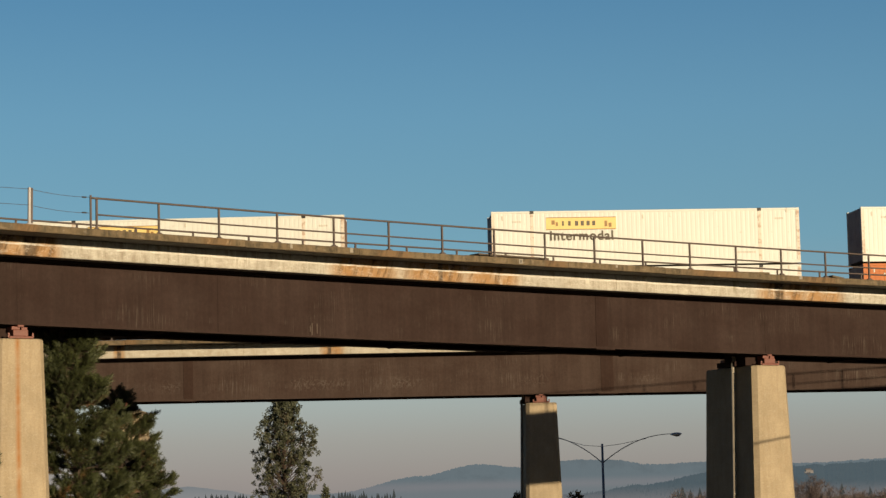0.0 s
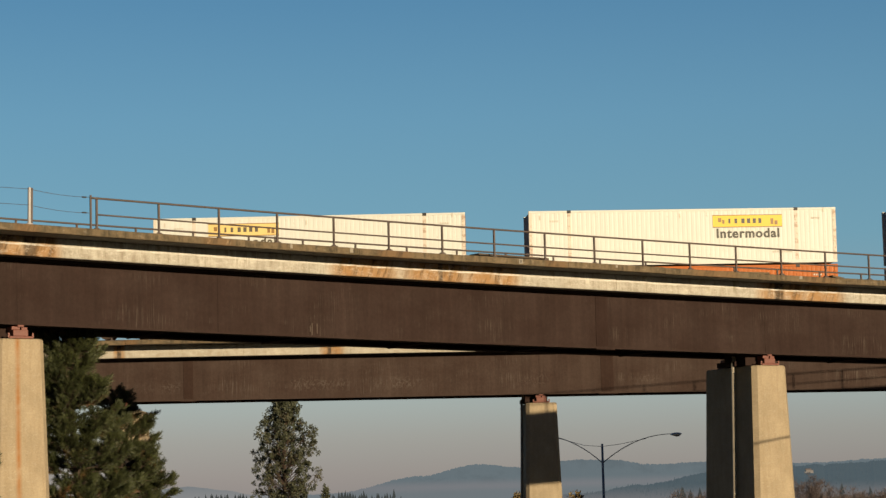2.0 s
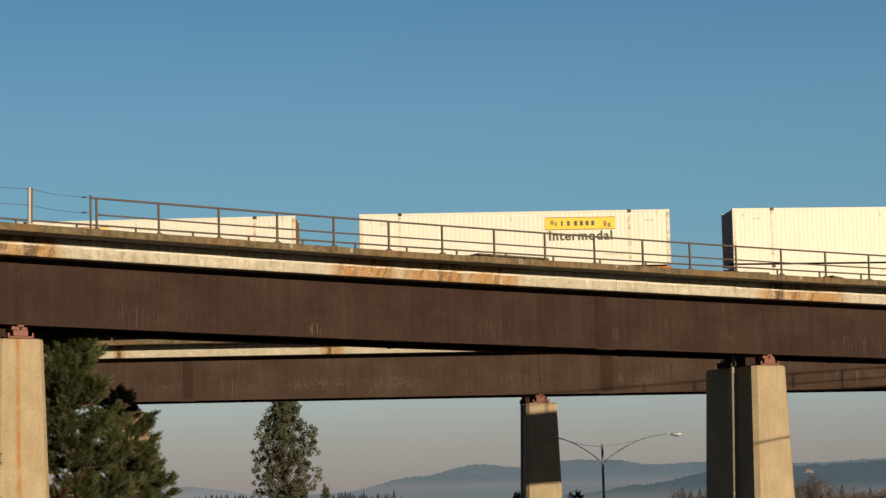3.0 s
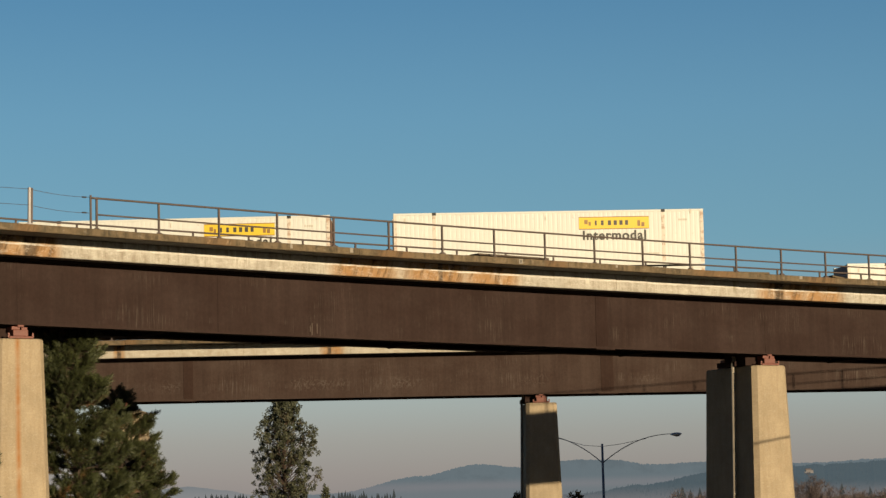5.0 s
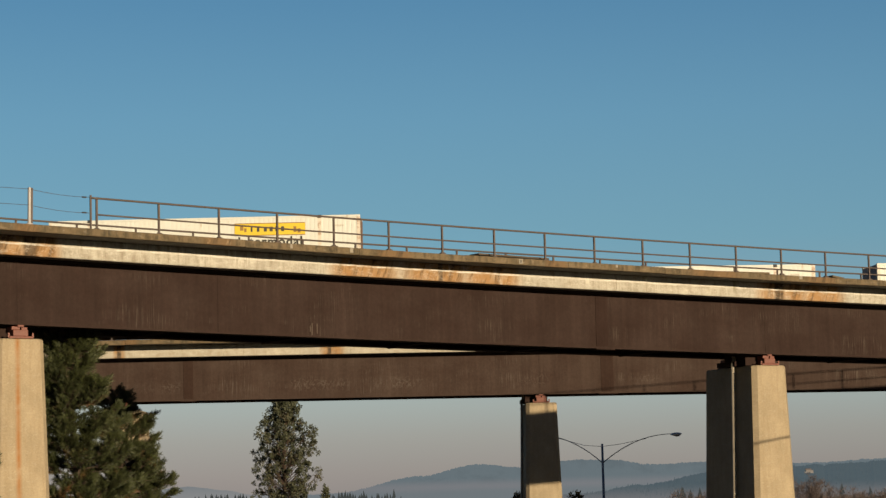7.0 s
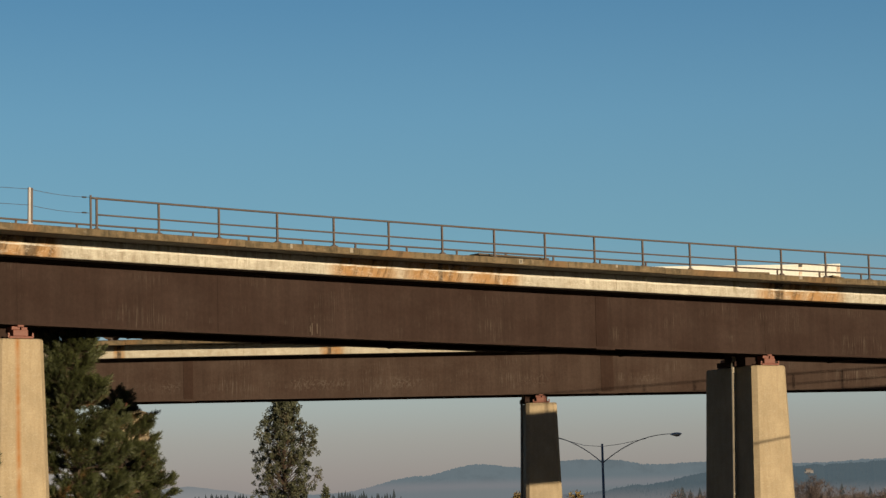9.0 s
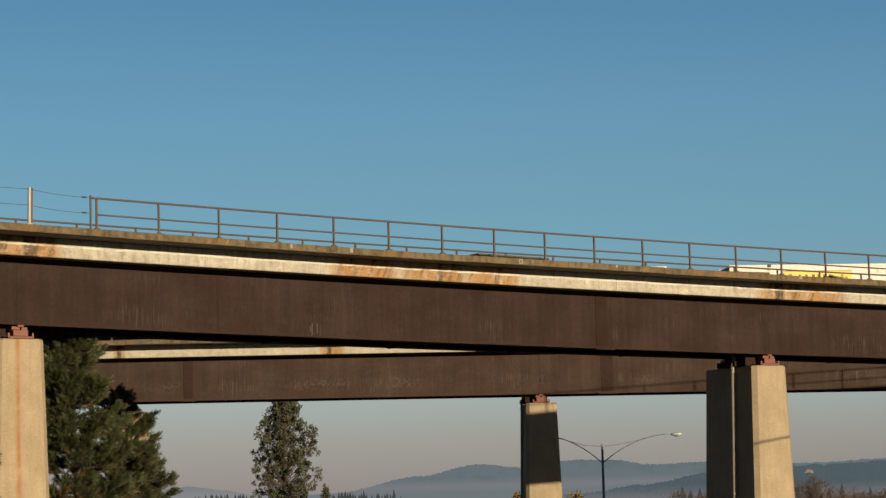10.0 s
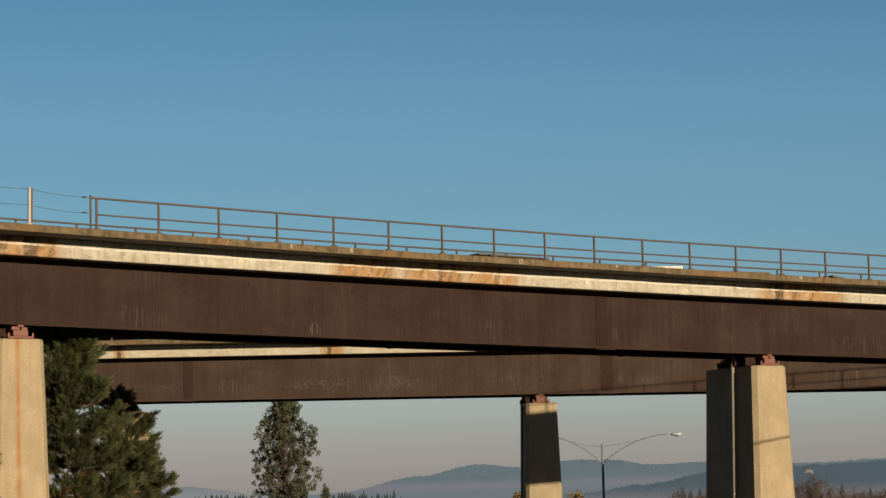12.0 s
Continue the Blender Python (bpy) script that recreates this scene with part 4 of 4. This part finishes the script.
def far_conifer(bm, at, high, rng):
    n = 9
    w = high * rng.uniform(0.19, 0.27)
    tube(bm, [at, at + Vector((0, 0, high * 0.25))], w * 0.12, 5)
    for i in range(n):
        q = i / n
        z = at.z + high * (0.12 + 0.80 * q)
        r = w * (1 - q) ** 0.85 * rng.uniform(0.8, 1.15) + 0.15
        k = 9
        tip = bm.verts.new((at.x + rng.gauss(0, 0.1), at.y, z + high * 0.16))
        ring = []
        for j in range(k):
            a = 6.283 * j / k + i
            rr = r * (1.0 if j % 2 else 0.62) * rng.uniform(0.85, 1.15)
            ring.append(bm.verts.new((at.x + rr * math.cos(a), at.y + rr * math.sin(a), z - high * 0.02 * (j % 2))))
        for j in range(k):
            bm.faces.new((ring[j], ring[(j + 1) % k], tip))


def far_woods(name, spans, dist, tall, seed, count, label, mat=M_SPRUCE):
    rng = random.Random(seed)
    bm = bmesh.new()
    for i in range(count):
        lo, hi = spans[i % len(spans)]
        d = dist * rng.uniform(0.94, 1.06)
        far_conifer(bm, at_view(rng.uniform(lo, hi), d, GROUND_Z - 0.5), tall * rng.uniform(0.7, 1.1), rng)
    ob = new(name, finish(name, bm, mat))
    tagged(ob, label, "woods", kind="stuff")


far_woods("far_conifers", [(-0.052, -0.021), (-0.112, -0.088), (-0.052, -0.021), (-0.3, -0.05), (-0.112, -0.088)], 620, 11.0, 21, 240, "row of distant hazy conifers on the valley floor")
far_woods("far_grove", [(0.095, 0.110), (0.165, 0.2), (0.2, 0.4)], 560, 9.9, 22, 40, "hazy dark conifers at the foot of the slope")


def slope_woods(count, seed):
    """Single trees standing on the hazy hillside, thick along its brow."""
    rng = random.Random(seed)
    bm = bmesh.new()
    brow = ((0.040, -0.0012), (0.055, 0.0000), (0.085, 0.0035), (0.115, 0.0082), (0.14, 0.0097), (0.155, 0.0102), (0.2, 0.0118))
    for _ in range(count):
        b = rng.uniform(0.042, 0.2)
        for (b0, h0), (b1, h1) in zip(brow, brow[1:]):
            if b0 <= b <= b1:
                f = (b - b0) / (b1 - b0)
                h = h0 + (h1 - h0) * f * f * (3 - 2 * f)
        q = rng.random() ** 1.6 * 0.75
        far = 2500 * (0.985 - 0.085 * q)
        top = 1.7 + (h - 0.00056) * 2500 * 0.985
        far_conifer(bm, Vector((b * far, far, top + (GROUND_Z - 12 - top) * q - 1.2)), rng.uniform(3.2, 6.2), rng)
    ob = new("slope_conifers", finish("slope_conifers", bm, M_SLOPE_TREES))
    tagged(ob, "hazy conifers scattered over the far hillside", "woods", kind="stuff")


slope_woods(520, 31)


def far_house(at):
    house = thing("far_house", "pale house high on the wooded hillside", "house", at=Matrix.Translation(at) @ Matrix.Diagonal((0.44, 0.4, 0.42, 1)))
    part("wall", box(bmesh.new(), -6, 6, -4, 4, 0, 5.5), M_HOUSE, house)
    bm = bmesh.new()
    vs = [bm.verts.new(p) for p in ((-6.6, -4.6, 5.5), (6.6, -4.6, 5.5), (6.6, 4.6, 5.5), (-6.6, 4.6, 5.5), (-6.6, 0, 8.2), (6.6, 0, 8.2))]
    for f in ((0, 1, 5, 4), (2, 3, 4, 5), (0, 4, 3), (1, 2, 5), (3, 2, 1, 0)):
        bm.faces.new([vs[k] for k in f])
    part("roof", bm, M_HOUSE_ROOF, house, "brown pitched roof")
    part("wing", box(bmesh.new(), 6.02, 12, -3, 4, -3.5, 3.6), M_HOUSE, house)
    part("wing_roof", box(bmesh.new(), 6.02, 12.5, -3.5, 4.4, 3.6, 4.6), M_HOUSE_ROOF, house)
    part("terrace", box(bmesh.new(), -9, 6, -5.2, -4.1, -2.2, -0.2), M_HOUSE, house)
    for x in (-3.5, 0.0, 3.5):
        part("window", box(bmesh.new(), x - 0.8, x + 0.8, -4.06, -4.0, 1.6, 3.6), M_HOUSE_ROOF, house)


far_house(Vector((0.1565 * 2380, 2380, 19.5)))


def thicket(at, high, wide, seed, label, mat, name, leaf=0.16, clumps=170, per=18, bunch=0.3):
    return broadleaf(at, high, lambda f, a: wide * (1 - f) ** 0.4 * (0.75 + 0.25 * math.sin(a * 2 + seed)) + 0.3, seed, label, leaf, mat, name, clumps, 0.2, per, "shrub", bunch)


def bare_bush(at, high, wide, seed):
    """Stems that fork upwards into sprays of fine leafless twigs."""
    rng = random.Random(seed)
    bush = thing("bare_shrub", "leafless reddish-brown thicket in low sun", "shrub", at=Matrix.Translation(at))
    stems, tris = bmesh.new(), []
    for _ in range(26):
        a, r = rng.uniform(0, 6.283), wide * rng.random() ** 0.6
        top = Vector((r * math.cos(a), r * math.sin(a), high * rng.uniform(0.62, 1.0) * (1 - 0.22 * (r / wide) ** 2)))
        foot = Vector((top.x * 0.25, top.y * 0.25, 0))
        tube(stems, [foot, foot.lerp(top, 0.5) + Vector((0, 0, high * 0.08)), top], [0.05, 0.03, 0.01], 4)
        for _ in range(30):
            c = foot.lerp(top, rng.uniform(0.45, 1.0)) + Vector((rng.gauss(0, 0.5), rng.gauss(0, 0.5), rng.gauss(0, 0.3)))
            spray(tris, c, rng.uniform(0.5, 1.1), 22, rng, Vector((0, 0, 0.8)), 0.014)
    part("trunk", stems, M_TWIG, bush)
    crown_part("crown", tris, M_TWIG, bush)
    return bush


rng_t = random.Random(77)
for i in range(16):
    b = 0.152 + 0.0037 * i
    bare_bush(at_view(b, rng_t.uniform(235, 290), GROUND_Z), rng_t.uniform(8.3, 9.3) + (1.6 if i < 3 else 0.0), rng_t.uniform(1.8, 2.8), 40 + i)
for i in range(4):
    bare_bush(at_view(0.098 + 0.006 * i, 300, GROUND_Z), rng_t.uniform(8.4, 9.0), 2.4, 70 + i)
thicket(at_view(0.0305, 180, GROUND_Z), 8.85, 1.0, 61, "yellowing autumn shrub under the viaduct", M_GOLD, "autumn_shrub")
thicket(at_view(0.0545, 180, GROUND_Z), 8.75, 1.2, 62, "yellowing autumn shrub under the viaduct", M_GOLD, "autumn_shrub")


# ---- the train ----
LONG, BROAD, TALL = 16.15, 2.59, 2.896


def sheet(bm, prof, side, half, z0, z1, turned):
    """A folded steel sheet of some thickness: prof is (along, depth of the fold)."""
    rows = []
    for inner in (0.0, 0.02):
        for z in (z0, z1):
            row = []
            for along, depth in prof:
                across = side * (half - 0.012 - depth - inner)
                row.append(bm.verts.new((across, along, z) if turned else (along, across, z)))
            rows.append(row)
    n = len(prof)
    for a, b in ((0, 1), (1, 3), (3, 2), (2, 0)):
        for i in range(n - 1):
            bm.faces.new((rows[a][i], rows[a][i + 1], rows[b][i + 1], rows[b][i]))
    for i in (0, n - 1):
        bm.faces.new((rows[0][i], rows[1][i], rows[3][i], rows[2][i]))
    bmesh.ops.recalc_face_normals(bm, faces=bm.faces[:])


def build_container(paint, banner, label, faded=False):
    """Origin at the middle of the underside; banner: the distance of the yellow sign from the west end, or None."""
    c = thing("shipping_container", label, "container", "containers on the train")
    sign_paint, ink = (M_YELLOW_FADED, M_INK_FADED) if faded else (M_YELLOW, M_INK)
    worn = M_WORN if paint is M_WHITE else paint
    hx, hy = LONG / 2, BROAD / 2
    # corrugated side walls
    for side in (-1, 1):
        bm = bmesh.new()
        n = 66
        pitch = (LONG - 0.36) / n
        x = -hx + 0.18
        prof = []
        for i in range(n):
            prof += [(x, 0.0), (x + pitch * 0.50, 0.0), (x + pitch * 0.66, 0.0065), (x + pitch * 0.84, 0.0065)]
            x += pitch
        prof.append((hx - 0.18, 0.0))
        sheet(bm, prof, side, hy, 0.16, TALL - 0.11, False)
        part("side_wall", bm, paint, c)
        part("top_rail", box(bmesh.new(), -hx + 0.1, hx - 0.1, side * (hy - 0.07), side * hy, TALL - 0.11, TALL - 0.005, 0.01), paint, c)
        part("bottom_rail", box(bmesh.new(), -hx + 0.1, hx - 0.1, side * (hy - 0.08), side * hy, 0.0, 0.16, 0.01), paint, c)
        for end in (-1, 1):
            part("corner_post", box(bmesh.new(), end * (hx - 0.18), end * hx, side * (hy - 0.16), side * hy, 0.1, TALL - 0.1, 0.012), worn, c)
            for z in (0.0, TALL - 0.118):
                part("corner_casting", box(bmesh.new(), end * (hx - 0.178), end * (hx + 0.004), side * (hy - 0.162), side * (hy + 0.004), z, z + 0.118, 0.015), paint, c)
            part("lift_casting", box(bmesh.new(), end * (hx - 2.22), end * (hx - 2.0), side * (hy - 0.16), side * (hy + 0.006), TALL - 0.14, TALL + 0.012, 0.012), M_BLACK, c, "black lifting casting")
            part("lift_post", box(bmesh.new(), end * (hx - 2.2), end * (hx - 2.02), side * (hy - 0.05), side * (hy - 0.004), 0.16, TALL - 0.14, 0.01), worn, c)
    part("roof", box(bmesh.new(), -hx + 0.1, hx - 0.1, -hy + 0.07, hy - 0.07, TALL - 0.06, TALL - 0.02), paint, c)
    part("floor", box(bmesh.new(), -hx + 0.1, hx - 0.1, -hy + 0.08, hy - 0.08, 0.03, 0.14), M_TIE, c)
    for end in (-1, 1):
        bm = bmesh.new()
        prof, y, fold = [], -hy + 0.16, (BROAD - 0.32) / 9
        for k in range(9):
            prof += [(y, 0.0), (y + fold * 0.4, 0.0), (y + fold * 0.5, 0.04), (y + fold * 0.9, 0.04)]
            y += fold
        sheet(bm, prof + [(hy - 0.16, 0.0)], end, hx - 0.01, 0.1, TALL - 0.1, True)
        wall = part("end_wall", bm, M_RUSTY if end > 0 else M_DOOR, c, "grimy end wall")
        if end > 0:
            for k in (-0.85, -0.35, 0.35, 0.85):
                part("lock_rod", tube(bmesh.new(), [(hx + 0.01, k, 0.12), (hx + 0.01, k, TALL - 0.12)], 0.02, 6), M_RUSTY, wall)
    face = -hy - 0.002
    if banner is not None:
        x0 = -hx + banner
        sign = part("banner", box(bmesh.new(), x0, x0 + 3.66, face - 0.006, face + 0.02, TALL - 0.98, TALL - 0.36), sign_paint, c, "yellow sign panel")
        # the company's name as plain bars, with scrolls beside it
        x = x0 + 0.80
        for wide, gap in ((0.17, 0.09), (0.21, 0.09), (0.24, 0.0), (0.24, 0.0), (0.24, 0.0), (0.23, 0.0)):
            part("name_bar", box(bmesh.new(), x + 0.03, x + wide - 0.04, face - 0.010, face, TALL - 0.79, TALL - 0.54), ink, sign)
            x += wide + gap + 0.06
        for a, b, z0, z1 in ((0.28, 0.46, -0.72, -0.50), (0.50, 0.62, -0.80, -0.60), (3.05, 3.20, -0.85, -0.55), (3.26, 3.42, -0.88, -0.66)):
            part("scroll", box(bmesh.new(), x0 + a, x0 + b, face - 0.009, face, TALL + z0, TALL + z1), M_BROWN, sign)
        for z in (-0.36, -0.98):
            part("border", box(bmesh.new(), x0, x0 + 3.66, face - 0.0095, face, TALL + z - 0.02, TALL + z + 0.02), M_BROWN, sign)
        cu = bpy.data.curves.new("lettering", "FONT")
        cu.body = "Intermodal"
        cu.size, cu.extrude, cu.offset, cu.space_character = 0.67, 0.001, 0.006, 1.13
        cu.bevel_depth, cu.bevel_resolution = 0.013, 0
        cu.materials.append(ink)
        words = new("lettering", cu)
        words.parent = c
        words["label"] = "dark grey lettering"
        words.matrix_basis = pose(x0 + 0.16, face - 0.008, TALL - 1.53, 90, 0, 0)
    # faint small markings near the ends
    for x, z, w in ((-hx + 0.55, 2.42, 0.10), (hx - 1.3, 2.30, 0.5), (-hx + 1.1, 2.30, 0.5), (hx - 3.4, 0.55, 1.1), (hx - 0.7, 2.66, 0.07), (-0.2, 2.42, 0.05)):
        bm = bmesh.new()
        k = max(1, int(w / 0.12))
        for i in range(k):
            box(bm, x + i * 0.12, x + i * 0.12 + 0.075, face - 0.008, face + 0.01, z, z + (0.09 if k > 1 else 0.22))
        part("marking", bm, M_FAINT, c)
    return c


def build_well_car(last):
    """Origin over the rails, at the middle of the unit."""
    c = thing("well_car", "rusty brown articulated well car on the track", "rail car", "well cars")
    hx = 8.45
    for side in (-1, 1):
        bm = box(bmesh.new(), -hx, hx, side * 1.37, side * 1.47, 0.14, 1.25, 0.02)
        for k in range(15):
            x = -hx + 0.6 + k * (2 * hx - 1.2) / 14
            box(bm, x - 0.04, x + 0.04, side * 1.47, side * 1.53, 0.2, 1.2)
        part("side_sill", bm, M_CAR, c)
    part("well_floor", box(bmesh.new(), -hx, hx, -1.36, 1.36, 0.250, 0.297), M_CAR, c)
    for end in (-1, 1):
        part("end_platform", box(bmesh.new(), end * hx, end * 9.70, -1.2, 1.2, 0.78, 1.05, 0.03), M_CAR, c)
        part("bulkhead", box(bmesh.new(), end * (hx - 0.06), end * hx, -1.36, 1.36, 0.25, 1.2), M_CAR, c)
    for x in ((-9.725, 9.725) if last else (-9.725,)):
        b = bmesh.new()
        for side in (-1, 1):
            box(b, x - 1.15, x + 1.15, side * 0.95, side * 1.1, 0.30, 0.54, 0.03)
        box(b, x - 0.2, x + 0.2, -1.0, 1.0, 0.28, 0.50, 0.03)
        tube(b, [(x, 0, 0.40), (x, 0, 0.79)], 0.28, 12)
        truck = part("truck", b, M_BLACK, c, "black truck frame")
        for wx in (x - 0.89, x + 0.89):
            for side in (-1, 1):
                part("wheel", tube(bmesh.new(), [(wx, side * 0.69, 0.42), (wx, side * 0.82, 0.42)], 0.42, 18), M_TRACK, truck)
    return c


# each unit: place in the train, upper container, lower container
UNITS = [(-43.22, "faded", "white"), (-19.45, "faded", "white"), (0.0, "east", "orange"), (19.45, "east", "white"), (43.13, None, "west"), (62.58, None, "white"), (82.03, None, "west")]
LABELS = {"faded": "white corrugated container with a faded yellow sign and worn lettering", "west": "white corrugated container with a yellow sign and dark lettering", "east": "white corrugated container, yellow sign near its other end",
          "white": "plain white corrugated container with faint marks", "orange": "orange-red corrugated container under a white one"}
protos = {}


def container(kind):
    if kind not in protos:
        protos[kind] = build_container(M_ORANGE if kind == "orange" else M_WHITE, {"west": 2.85, "faded": 2.85, "east": LONG - 2.85 - 3.66}.get(kind), LABELS[kind], kind == "faded")
        return protos[kind]
    return copy_thing(protos[kind], pose(0, 0, 0))


RIDERS = []
car_proto = None
for i, (off, upper, lower) in enumerate(UNITS):
    if car_proto is None:
        car_proto = build_well_car(False)
        RIDERS.append((car_proto, off, -6.18))
    elif i == len(UNITS) - 1:
        RIDERS.append((build_well_car(True), off, -6.18))
    else:
        RIDERS.append((copy_thing(car_proto, pose(0, 0, 0)), off, -6.18))
    RIDERS.append((container(lower), off, -2.985 - TALL))
    if upper:
        RIDERS.append((container(upper), off, -TALL))


def gone(t):
    """How far the train has rolled: it picks up a little speed."""
    return 8.7380 * t + 0.00520 * t * t + 0.001230 * t ** 3


def train_pose(t, off, down):
    s = 21.98 + off - gone(t) + LONG / 2
    a, b = TRAIN.at(s - LONG / 2), TRAIN.at(s + LONG / 2)
    mid = (a + b) / 2
    yaw = math.atan2(b.y - a.y, b.x - a.x)
    return pose(mid.x - math.sin(yaw) * BROAD / 2, mid.y + math.cos(yaw) * BROAD / 2, mid.z + down, 0, 0.14, math.degrees(yaw))


def motions():
    for ob, off, down in RIDERS:
        walk(ob, [(t / 2, train_pose(t / 2, off, down)) for t in range(25)])


motions()
